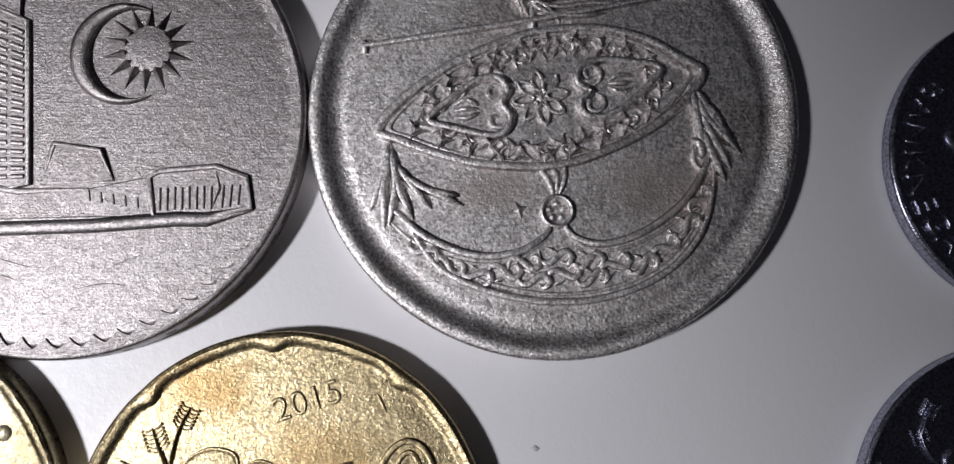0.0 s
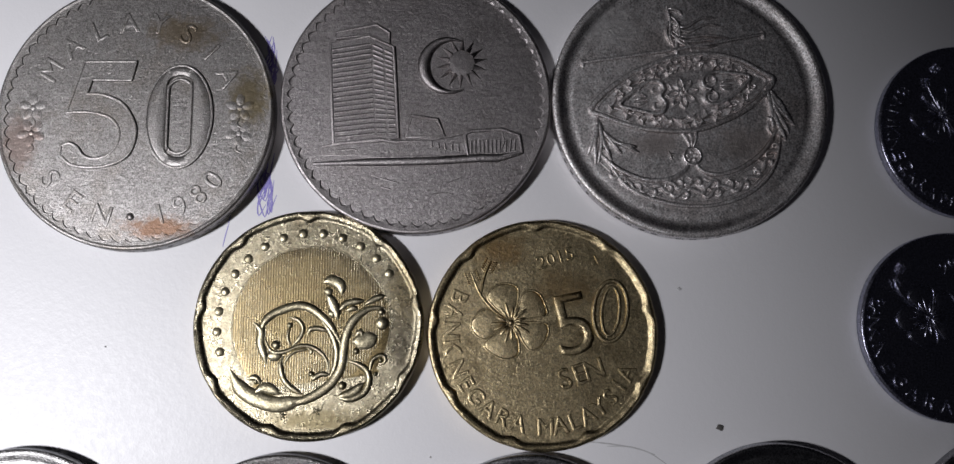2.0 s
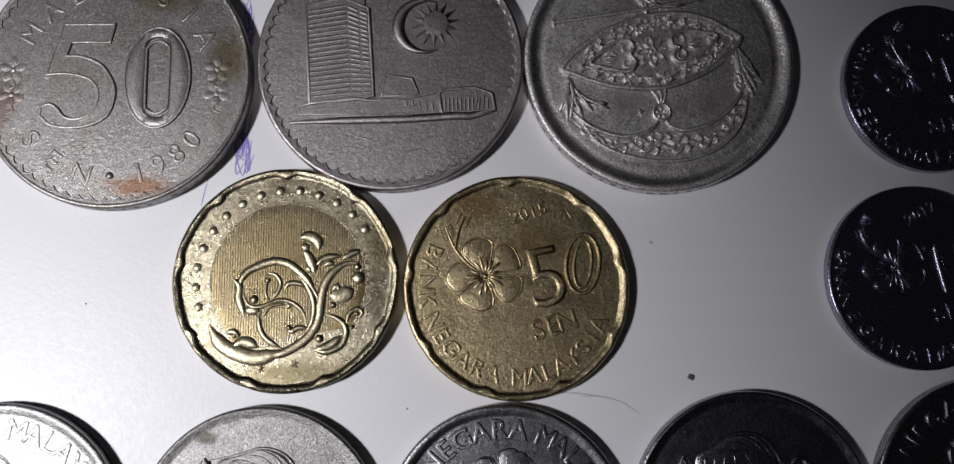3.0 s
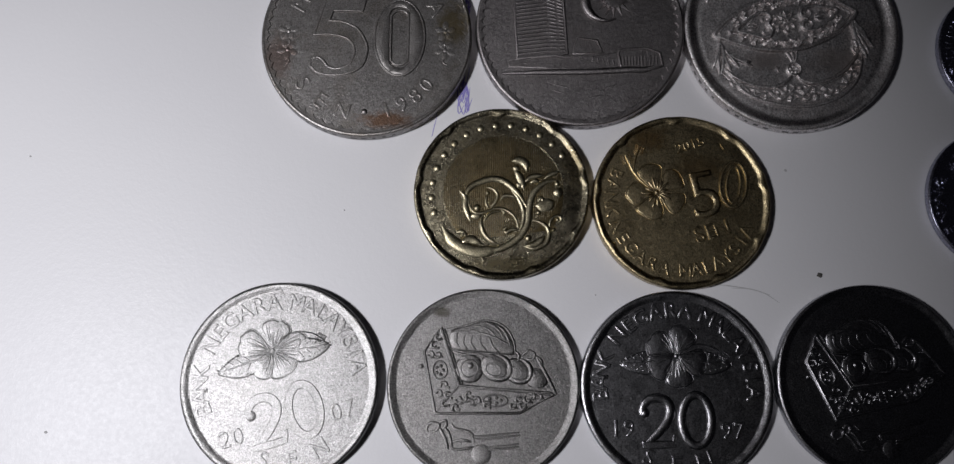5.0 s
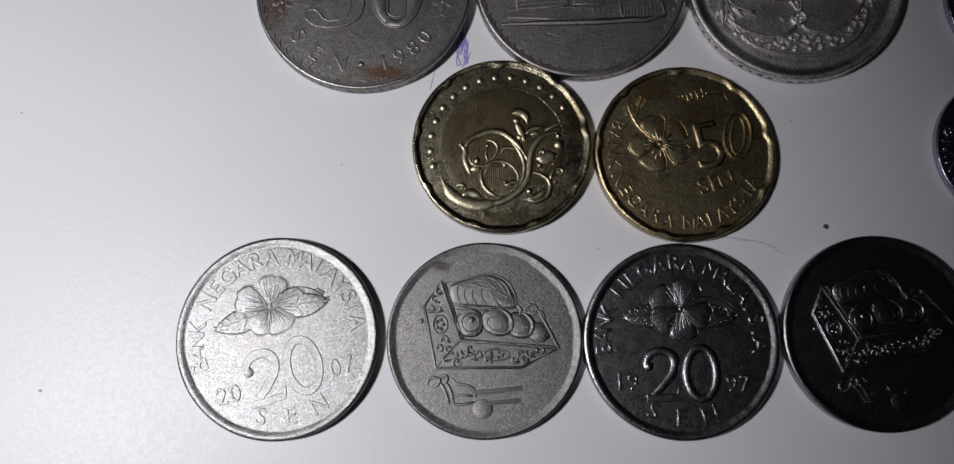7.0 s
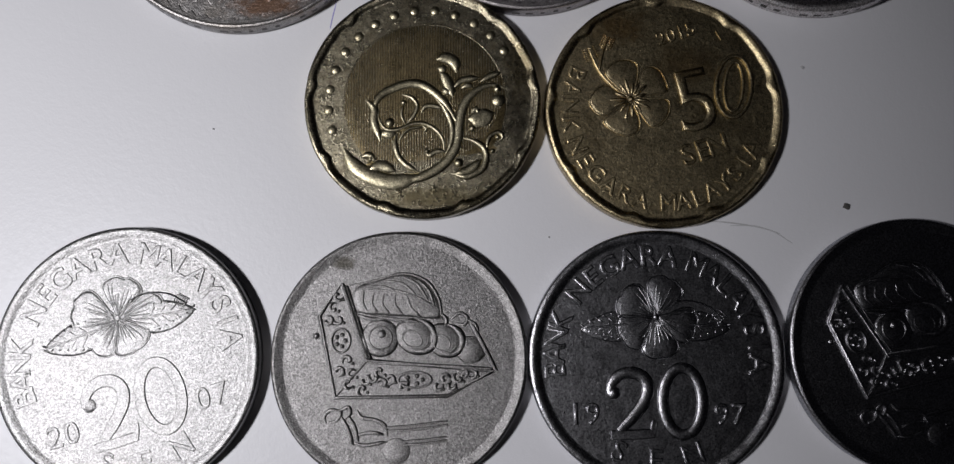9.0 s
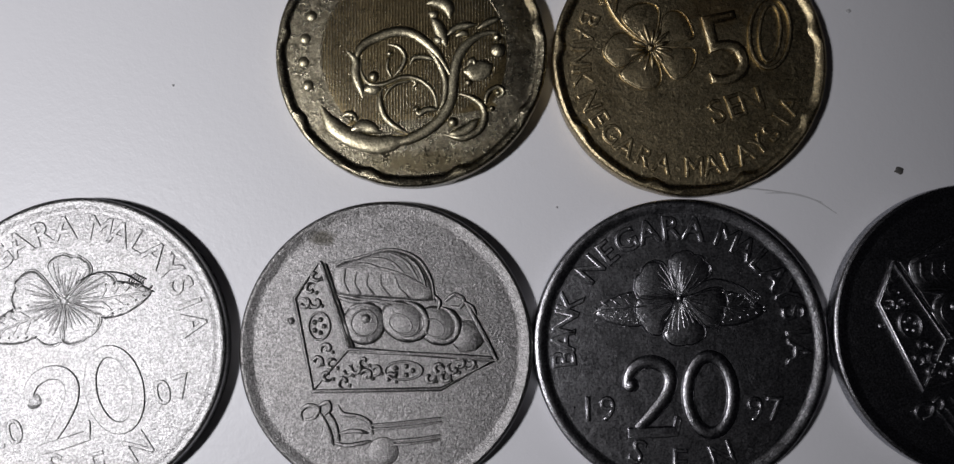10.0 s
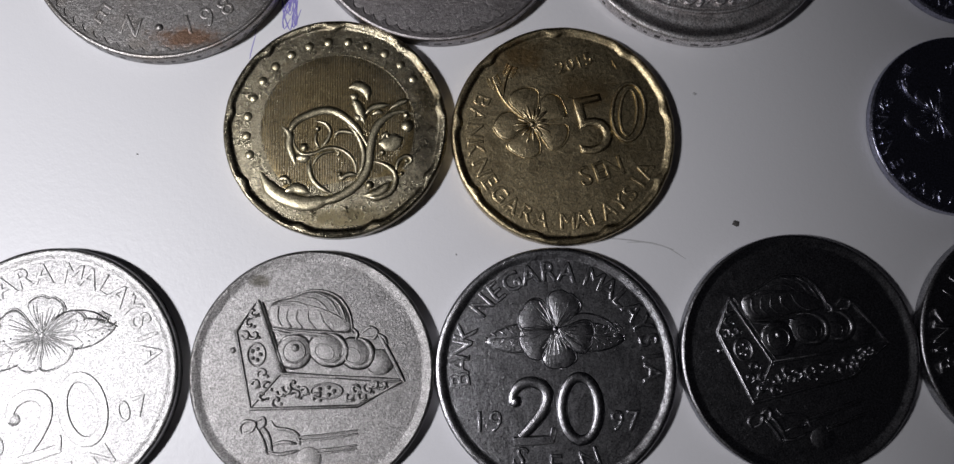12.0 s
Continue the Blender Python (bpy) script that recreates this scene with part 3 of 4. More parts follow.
    for i in range(14):
        a = 2 * math.pi * i / 14 + 0.2
        tip = (sx + r1 * math.cos(a), sy + r1 * math.sin(a))
        w = 0.215
        l, r = (sx + r1 * 0.5 * math.cos(a - w), sy + r1 * 0.5 * math.sin(a - w)), (sx + r1 * 0.5 * math.cos(a + w), sy + r1 * 0.5 * math.sin(a + w))
        k = (sx + r1 * 0.45 * math.cos(a), sy + r1 * 0.45 * math.sin(a))
        ray = Shape().add([(*tip, Z - 0.02), (*l, Z - 0.02), (*r, Z - 0.02), (*k, Z + 0.36)], [(0, 1, 3), (0, 3, 2), (1, 2, 3)])
        part("star_ray", ray, M, star_part, "", 20)
    settle(c, 0.1, 0.42, -1.2)
    for pts in ([(-4.5, -7.7), (-3.0, -8.2), (-1.5, -8.6)], [(-3.6, -8.9), (-2.2, -9.3)], [(3.2, -8.6), (4.6, -8.0)], [(-7.4, 0.8), (-6.2, 0.1)], [(1.0, -9.9), (2.6, -9.6), (3.9, -9.7)]):
        part("nick", stroke(Shape(), pts, 0.13, 0.035, Z), M, c)
    edge_marks(c, 13.75, T, MAT_SPECK)


def crescent(shape, outer, inner, h, z):
    n = len(outer)
    verts, faces = [], []
    rows = ((0.0, -0.1), (0.06, 0.5), (0.3, 0.95), (0.6, 1.0), (0.94, 0.5), (1.0, -0.1))
    for i in range(n):
        k = min(1, 0.25 + min(i, n - 1 - i) / 5)
        for t, b in rows:
            verts.append((outer[i][0] + (inner[i][0] - outer[i][0]) * t, outer[i][1] + (inner[i][1] - outer[i][1]) * t, z + b * h * k))
    m = len(rows)
    for i in range(n - 1):
        for q in range(m - 1):
            faces.append((i * m + q, i * m + q + 1, (i + 1) * m + q + 1, (i + 1) * m + q))
    return shape.add(verts, faces)


def old_kite_coin():
    T, Z = 1.9, 1.5
    c = coin("old_kite_coin", "large worn grey coin with a tasselled ornamental kite", 40.37, 46.75)
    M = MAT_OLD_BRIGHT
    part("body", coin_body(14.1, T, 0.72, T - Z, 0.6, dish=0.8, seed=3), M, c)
    s = stroke(Shape(), [(-11.03, 4.29), (-1.35, 5.75), (7.98, 7.46)], 0.42, 0.36, Z, ends=0.8)
    for x, y in [(-10.94, 4.29), (7.89, 7.41)]:
        stroke(s, [(x, y + 0.35), (x + 0.1, y - 0.45)], 0.36, 0.26, Z, ends=0.8)
    stroke(s, [(-1.07, 6.80), (-1.08, 5.28)], 0.5, 0.22, Z, ends=0.8)
    part("crossbar", s, M, c)
    s = Shape()
    for pts in ([(-1.96, 10.48), (-1.70, 8.63), (-1.80, 7.19), (-1.26, 5.85)], [(-1.97, 10.19), (-0.85, 9.98), (-0.39, 9.49)], [(-1.56, 8.63), (-0.18, 8.14), (1.46, 9.09), (3.31, 9.27)],
                [(-1.52, 8.34), (0.05, 7.66), (1.91, 8.41), (3.85, 8.30)], [(-1.66, 7.91), (-0.42, 7.09), (1.89, 7.26), (4.42, 7.05)], [(-1.57, 7.48), (0.04, 6.60), (2.35, 6.78), (5.11, 6.66)],
                [(-1.43, 7.09), (-0.43, 6.32), (1.41, 6.02), (3.26, 6.20)], [(-1.78, 9.60), (-0.96, 8.53), (-0.78, 7.42), (-1.07, 6.23)], [(-1.89, 8.15), (-1.43, 7.19), (-0.42, 6.70), (0.49, 5.65)],
                [(-1.69, 9.12), (-2.17, 7.67), (-1.72, 6.33)]):
        stroke(s, pts, 0.34, 0.36, Z, ends=0.3)
    part("plume", s, M, c)
    leaf = [(-10.15, -0.69), (-8.71, 1.07), (-5.96, 3.08), (-2.74, 4.53), (-0.44, 5.13), (2.78, 5.25), (5.52, 4.52), (7.54, 3.33), (8.66, 2.57), (7.70, 0.99), (5.39, -0.86), (2.19, -2.32), (-0.53, -2.91), (-4.15, -2.75), (-6.87, -2.09), (-9.05, -1.25)]
    s = stroke(Shape(), leaf, 0.55, 0.42, Z, closed=True)
    mid = Vector([(-0.76, 1.13)][0])
    stroke(s, [mid + (Vector(p) - mid) * 0.925 for p in leaf], 0.22, 0.18, Z, closed=True)
    part("wing", s, M, c)
    rnd = random.Random(4)
    ring = curve_points(leaf, 0.2, True)
    for i in range(0, 46):
        p = mid + (ring[int(i / 46 * len(ring))] - mid) * (0.84 if i % 2 else 0.73)
        if abs(p.x - mid.x) > 7.2:
            continue
        s = Shape()
        t = rnd.uniform(0, 360)
        dome(s, star(p.x, p.y, rnd.choice((3, 4, 5)), 0.24, rnd.uniform(0.6, 0.85), t), 0.42, Z, (p.x, p.y), 2, False, 0.3)
        if i % 2 == 0:
            stroke(s, curl(p.x + 0.5, p.y, 0.42, t, 1, 280), 0.22, 0.24, Z)
        part("leaf_ornament", s, M, c, "", 25)
    for pts, mids in (([(-7.19, -0.15), (-5.60, 1.34), (-4.13, 2.27), (-3.12, 2.26), (-2.62, 1.51), (-3.04, 0.76), (-2.50, 0.02), (-2.87, -0.91), (-3.91, -1.09), (-5.73, -0.67)], [(-3.45, 1.42), (-3.32, -0.17), (-4.82, 0.49)]),
                      ([(6.20, 2.68), (4.34, 3.21), (2.38, 3.27), (1.46, 2.75), (1.44, 1.86), (2.16, 1.44), (1.52, 0.88), (1.78, 0.09), (2.78, -0.06), (4.29, 0.68)], [(2.18, 2.51), (2.33, 0.74), (3.72, 1.94)])):
        s = stroke(Shape(), pts, 0.46, 0.5, Z, closed=True)
        for k, (x, y) in enumerate(mids[:2]):
            stroke(s, curl(x, y, 0.7, 90 if k else 270, -1 if k else 1), 0.32, 0.26, Z)
        x, y = mids[2]
        d = 1 if x > mid.x else -1
        for k in (-1, 0, 1):
            stroke(s, [(x - d * 0.5, y + k * 0.2), (x + d * 0.2, y + k * 0.55), (x + d * 0.9, y + k * 0.35 + d * 0.1)], 0.3, 0.24, Z)
        part("heart_ornament", s, M, c)
    rosette = part("rosette", bead(Shape(), mid.x, mid.y, 0.32, 0.2, Z), M, c)
    for i in range(8):
        a = radians(45 * i + 10)
        d = Vector((math.cos(a), math.sin(a)))
        n = Vector((-d.y, d.x))
        o = mid
        part("rosette_petal", stroke(Shape(), [o + d * 0.35, o + d * 0.9 + n * 0.34, o + d * 1.6, o + d * 0.9 - n * 0.34], 0.27, 0.27, Z, closed=True), M, rosette)
    upper = [(-9.20, -5.38), (-7.30, -6.98), (-4.61, -7.98), (-2.15, -7.80), (-0.66, -6.86), (-0.39, -6.32)]
    upper2 = [(0.47, -6.33), (0.99, -7.00), (2.55, -7.41), (4.80, -6.79), (7.08, -5.22), (8.39, -3.40), (8.79, -2.03)]
    lower = [(-8.66, -5.75), (-6.85, -8.46), (-4.17, -9.90), (-0.61, -10.62), (2.94, -10.36), (6.08, -9.04), (8.15, -6.80), (8.99, -4.09), (8.96, -2.35)]
    s = stroke(Shape(), upper, 0.46, 0.42, Z, ends=0.6)
    stroke(s, upper2, 0.46, 0.42, Z, ends=0.6)
    stroke(s, lower, 0.42, 0.4, Z, ends=0.6)
    c0 = Vector([(-0.29, -1.76)][0])
    stroke(s, [c0 + (Vector(p) - c0) * 0.95 for p in lower[1:-1]], 0.22, 0.18, Z)
    stroke(s, [c0 + (Vector(p) - c0) * 1.07 for p in upper[:-1]], 0.2, 0.16, Z)
    stroke(s, [c0 + (Vector(p) - c0) * 1.07 for p in upper2[1:]], 0.2, 0.16, Z)
    part("tail", s, M, c)
    for i, (x, y) in enumerate([(-7.52, -7.65), (-6.18, -8.56), (-4.61, -9.01), (-3.05, -8.92), (-1.40, -9.37), (0.30, -9.11), (1.85, -9.29), (3.20, -8.67), (4.76, -8.59), (6.12, -7.70), (7.27, -6.44), (8.20, -4.99), (-0.14, -8.13), (-1.93, -8.48), (1.64, -8.35)]):
        lean = math.atan2(x * 0.09, 1.0) + (0.5 if i % 2 else -0.3)
        flip = 1 if i % 2 else -1
        bent = [(x + u * math.cos(lean) - v * flip * math.sin(lean), y + u * math.sin(lean) + v * flip * math.cos(lean))
                for u, v in ((-0.95, -0.1), (-0.7, 0.45), (-0.2, 0.4), (0.1, -0.1), (0.45, -0.5), (0.9, -0.25), (0.75, 0.2), (0.45, 0.1))]
        s = stroke(Shape(), bent, 0.34, 0.3, Z, ends=0.3, fat=1.25)
        stroke(s, [(x - 0.5, y - 0.55 * flip), (x + 0.1, y - 0.3 * flip)], 0.3, 0.22, Z, ends=0.3)
        part("scroll_ornament", s, M, c)
    x, y = [(0.03, -5.51)][0]
    s = stroke(Shape(), ellipse(x, y, 0.86, 0.86, n=20), 0.26, 0.3, Z, closed=True)
    for j in range(5):
        a = radians(72 * j + 20)
        bead(s, x + 0.42 * math.cos(a), y + 0.42 * math.sin(a), 0.24, 0.2, Z)
    part("knob", s, M, c)
    s = Shape()
    for pts in ([(-1.07, -2.76), (-0.36, -3.82), (-0.10, -4.60)], [(0.60, -2.77), (0.45, -3.83), (0.17, -4.60)], [(-0.52, -2.68), (0.05, -3.37), (0.04, -4.51)]):
        stroke(s, pts, 0.3, 0.22, Z)
    stroke(s, ellipse(x, y + 3.1, 0.62, 0.62, n=14), 0.26, 0.24, Z, closed=True)
    part("neck", s, M, c)
    s = Shape()
    for pts in ([(-9.51, -1.34), (-9.59, -3.10), (-10.11, -5.15)], [(-9.42, -1.48), (-9.76, -3.55), (-9.74, -6.29)], [(-9.42, -1.48), (-9.13, -3.79), (-9.47, -6.20)], [(-9.32, -1.71), (-8.94, -4.02), (-8.12, -5.93)],
                [(-9.14, -2.64), (-8.13, -4.02), (-7.08, -5.30)], [(-9.13, -3.10), (-7.54, -4.11), (-5.28, -5.13)], [(-7.77, -4.11), (-6.63, -4.39), (-5.51, -4.58)], [(-9.42, -1.71), (-9.94, -3.78), (-10.56, -5.38)]):
        stroke(s, pts, 0.42, 0.4, Z, ends=0.3)
    part("tassel", s, M, c)
    s = Shape()
    for pts in ([(7.91, 1.92), (8.22, 0.05), (8.51, -2.26)], [(8.18, 1.82), (9.03, -0.04), (10.42, -1.81)], [(8.36, 1.68), (8.67, 0.05), (10.67, -2.27)], [(8.23, 0.52), (9.21, -1.57), (10.05, -3.18)],
                [(8.34, -0.41), (8.96, -2.26), (9.72, -3.86)], [(7.91, -1.33), (8.34, -1.80), (8.50, -2.62)], [(8.52, 0.98), (9.47, -0.42), (9.67, -1.34)]):
        stroke(s, pts, 0.55, 0.44, Z, ends=0.3)
    x, y = [(8.51, -2.35)][0]
    stroke(s, ellipse(x, y, 0.6, 0.85, n=14), 0.26, 0.24, Z, closed=True)
    part("tassel", s, M, c)
    x, y = [(-2.17, -5.41)][0]
    part("mint_mark", dome(Shape(), star(x, y, 4, 0.25, 0.55, 20), 0.18, Z, (x, y), 2, False), M, c)
    settle(c, 0.0, -0.2)
    edge_marks(c, 14.1, T, MAT_SPECK)


old_numeral_coin()
old_building_coin()
old_kite_coin()


# ---- the two golden coins with scalloped edges ----
def golden_scroll_coin():
    T, Z = 1.7, 1.46
    c = coin("golden_scroll_coin", "golden scalloped coin with plant scrolls and beads", 2.15, 24.18)
    M = MAT_GOLD_GRIMY
    part("body", coin_body(11.22, T, 0.62, T - Z, 0.26, notches=9, notch_at=91, notch_depth=0.3, seed=5), M, c)
    s = Shape()
    r, ox, oy = 7.75, 0.25, -0.15
    part("struck_field", dome(Shape(), ellipse(ox, oy, r, r, n=60, start=-38, end=232), 0.015, Z + 0.002, None, 2.5, True, 0.9), MAT_GOLD_BROWN, c, "browned field behind the scrolls")
    for i in range(62):
        x = -r + 2 * r * (i + 0.5) / 62
        y = math.sqrt(r * r - x * x)
        low = -y + max(0, 2.2 + 0.25 * x) * 0.6
        stroke(s, [(x + ox, low + oy), (x + ox, y + oy)], 0.12, 0.08, Z, ends=0.9, straight=True)
    tagged(part("hatching", s, M, c, "fine upright lines"), kind="stuff")
    part("field_edge", stroke(Shape(), ellipse(ox, oy, r, r, n=60, start=-20, end=215), 0.14, 0.06, Z), M, c)
    for i in range(14):
        a = radians(196 - 12.45 * i)
        part("bead", bead(Shape(), ox + 9.15 * math.cos(a), oy + 9.15 * math.sin(a), 0.46, 0.15, Z), MAT_GOLD_RUBBED, c)
    for name, w, fat, pts in (
        ("scroll", 0.62, 1.25, [(-4.1, -1.6), (-4.5, -0.4), (-3.9, 0.7), (-2.6, 1.4), (-1.1, 1.8), (0.3, 1.5), (1.8, 0.3), (2.7, -1.0), (3.4, -2.3)]),
        ("scroll", 0.5, 1.2, [(1.2, 0.4), (2.2, -0.8), (2.8, -2.4), (2.7, -4.0), (2.1, -5.2)]),
        ("scroll", 0.6, 1.3, [(-5.4, 0.2), (-4.6, -0.6), (-4.6, -1.8), (-4.2, -3.0), (-4.0, -3.8)]),
        ("scroll", 0.4, 1.0, [(-4.2, -0.8), (-4.1, -1.7), (-3.5, -2.6), (-2.4, -2.7), (-0.7, -2.1), (0.6, -2.3), (1.6, -3.1), (2.0, -4.0), (2.0, -4.8)]),
        ("scroll", 0.8, 1.2, [(-3.9, -3.2), (-3.3, -3.0), (-2.5, -3.1)]),
        ("scroll", 0.5, 1.1, [(-2.4, -3.0), (-2.6, -3.9), (-2.3, -5.2), (-1.5, -6.1), (-0.3, -6.8)]),
        ("scroll", 0.3, 1.0, [(-2.3, -4.0), (-1.9, -3.2), (-1.1, -2.6), (0.3, -2.4)]),
        ("stem", 0.75, 1.1, [(-3.1, -7.6), (-1.0, -7.5), (1.0, -6.7), (2.5, -5.5), (3.3, -4.0), (3.5, -2.4), (3.8, -0.8), (4.5, 0.5), (5.7, 1.4), (6.9, 1.6), (7.8, 1.3)]),
        ("horn", 0.95, 1.4, [(-7.5, -4.4), (-6.4, -6.1), (-4.9, -7.1), (-2.9, -7.7), (-1.1, -7.4), (0.1, -6.9)]),
        ("leaf", 0.55, 1.8, [(-5.1, -6.6), (-3.9, -6.1), (-2.5, -6.7)]),
        ("leaf", 0.4, 1.5, [(-5.7, -5.3), (-5.0, -5.1), (-4.4, -5.8)]),
        ("tendril", 0.36, 1.2, [(-2.0, 0.7), (-1.0, 0.4), (-0.5, -0.4), (-0.8, -1.3), (-1.5, -2.1)]),
        ("tendril", 0.3, 1.2, [(-1.8, -0.3), (-2.0, -1.3), (-1.6, -2.2)]),
        ("tendril", 0.4, 1.2, [(-0.1, -1.1), (0.2, -0.5), (1.0, -0.4), (2.1, -0.7)]),
        ("tendril", 0.4, 1.3, [(0.2, -4.7), (0.6, -5.2), (1.3, -4.8), (2.3, -4.9)]),
        ("tendril", 0.3, 1.2, [(-0.1, -2.3), (0.4, -2.6), (0.1, -2.9)]),
        ("scroll", 0.5, 1.2, [(3.7, -3.5), (4.8, -3.8), (5.8, -4.5), (6.0, -5.5), (5.5, -6.6), (4.1, -7.2), (2.6, -6.9)]),
        ("leaf", 0.5, 1.6, [(2.9, -7.0), (4.4, -6.6), (5.6, -5.6)]),
        ("tendril", 0.36, 1.2, [(6.0, -4.7), (6.3, -3.5), (7.2, -3.0), (7.6, -3.5), (7.1, -3.9)]),
        ("leaf", 0.8, 1.9, [(4.3, -1.7), (5.6, -1.6), (6.8, -1.1)]),
        ("leaf", 0.4, 1.5, [(4.6, -1.2), (5.1, -0.7), (5.3, -1.3)]),
        ("leaf", 0.6, 1.7, [(1.3, 4.1), (2.3, 4.3), (3.1, 3.8), (3.2, 2.8)]),
        ("leaf", 0.5, 1.6, [(1.4, 3.3), (1.9, 3.2), (2.3, 3.4)]),
        ("leaf", 0.55, 1.7, [(1.6, 3.0), (2.2, 2.3), (2.6, 1.4), (2.9, 0.4)]),
        ("leaf", 0.45, 1.6, [(1.9, 1.3), (2.3, 1.0), (2.7, 1.1)]),
        ("leaf", 0.42, 1.5, [(2.9, 1.3), (3.9, 2.1), (5.5, 2.3)]),
        ("leaf", 0.4, 1.5, [(3.7, 1.3), (4.3, 1.6), (4.8, 1.4)]),
        ("leaf", 0.4, 1.5, [(5.5, 1.9), (6.5, 2.5), (7.5, 2.8)]),
    ):
        part(name, stroke(Shape(), pts, w * 1.1, 0.17, Z + 0.03, fat=fat, ends=0.2, section=LOW), MAT_GOLD_RUBBED, c)
    for x, y in ((-2.3, -8.75), (1.0, -8.35)):
        s = Shape()
        for a in (20, 75, 130):
            u, v = 0.55 * math.cos(radians(a)), 0.55 * math.sin(radians(a))
            stroke(s, [(x - u, y - v), (x, y), (x + u, y + v)], 0.16, 0.09, Z, ends=0.3)
        part("star_mark", s, M, c)
    for x, y, r in ((7.2, 0.1, 0.65), (-3.1, -2.0, 0.47), (-1.8, -0.1, 0.31), (4.7, -2.6, 0.33), (3.4, -5.9, 0.43), (6.6, -4.8, 0.24), (-4.9, -5.5, 0.31), (0.4, -4.8, 0.30), (7.1, -3.5, 0.28), (7.1, 1.2, 0.39)):
        part("berry", bead(Shape(), x, y, r, 0.24, Z + 0.03), MAT_GOLD_RUBBED, c)


def hibiscus(c, M, Z, x, y, turns, length, width, h=0.2, veins=3):
    heart = part("hibiscus_flower", bead(Shape(), x, y, length * 0.1, h * 1.3, Z), M, c)
    for t in turns:
        t, size = t if isinstance(t, tuple) else (t, 1.0)
        part("petal", petal(Shape(), x, y, t, length * size, width, h, Z, veins), M, heart)


def soft_petal(x, y, outline, z, h=0.13):
    """A low petal with a fine raised margin and three ridges at its root."""
    ring = [Vector((x + u, y + v)) for u, v in outline]
    tip = sum((p for p in ring), Vector((0, 0))) / len(ring)
    o = Vector((x, y))
    d = (tip - o).normalized()
    n = Vector((-d.y, d.x))
    s = dome(Shape(), ring, h, z, tip, 2.4, True, 0.45)
    stroke(s, ring, 0.15, h + 0.02, z, closed=True)
    for q, reach in ((-0.5, 1.5), (0.05, 2.1), (0.55, 1.7)):
        stroke(s, [o + d * 0.35 + n * q * 0.25, o + d * reach * 0.6 + n * q * 0.75, o + d * reach + n * q * 1.2], 0.3, 0.14, z + h * 0.7, ends=0.15)
    return s


def line_hibiscus(c, M, Z, x, y, size=1.0, h=0.13):
    """A flat five-petalled flower drawn with raised margins."""
    heart = part("hibiscus_flower", bead(Shape(), x, y, 0.3 * size, h * 1.7, Z), M, c)
    for outline in (((-0.35, 0.5), (-1.4, 1.35), (-2.3, 2.45), (-1.9, 3.35), (-0.7, 3.9), (0.6, 3.55), (0.75, 2.5), (0.45, 1.2), (0.1, 0.5)),
                    ((0.3, 0.5), (0.75, 1.3), (1.0, 2.55), (1.8, 3.2), (2.8, 2.85), (3.4, 1.7), (3.5, 0.75), (2.0, 0.45), (0.7, 0.25)),
                    ((0.5, 0.05), (1.5, 0.05), (3.5, -0.1), (3.6, -1.3), (2.85, -2.4), (1.85, -2.65), (1.1, -1.7), (0.45, -0.5)),
                    ((0.1, -0.4), (0.75, -1.8), (0.65, -3.15), (-0.6, -3.5), (-2.0, -2.9), (-2.6, -2.05), (-1.3, -1.0), (-0.3, -0.4)),
                    ((-0.4, -0.2), (-1.3, -0.7), (-2.4, -1.55), (-3.3, -1.3), (-3.95, -0.2), (-3.2, 1.05), (-2.1, 1.4), (-1.1, 0.8), (-0.45, 0.3))):
        part("petal", soft_petal(x, y, [(u * size, v * size) for u, v in outline], Z, h), M, heart)


def stamen(c, M, Z, pts, size):
    s = stroke(Shape(), pts, 0.1 * size, 0.2, Z + 0.03, ends=0.6)
    a, b = Vector(pts[-2]), Vector(pts[-1])
    d = (b - a).normalized()
    n = Vector((-d.y, d.x))
    for i in range(6):
        p = b - d * (i * 0.15 * size)
        for k in (-1, 1):
            q = p + n * (k * 0.33 * size) + d * ((0.02 + 0.02 * i) * size)
            stroke(s, [p, (p + q) / 2 - d * 0.07 * size, q], 0.06 * size, 0.1, Z)
            bead(s, q.x, q.y, 0.06 * size, 0.13, Z)
    return part("stamen", s, M, c)


def numeral_0(shape, x, y, rx, ry, turn, h, z, w=0.36):
    stroke(shape, ellipse(x, y, rx, ry, turn, 36), w, h, z, closed=True)
    return stroke(shape, ellipse(x, y, rx * 0.52, ry * 0.8, turn, 36), w * 0.8, h * 0.8, z, closed=True)


def numeral_5(shape, x, y, size, turn, h, z):
    letter(shape, "5", x, y, size, turn, z, h, -0.012, 1.05)
    return shape


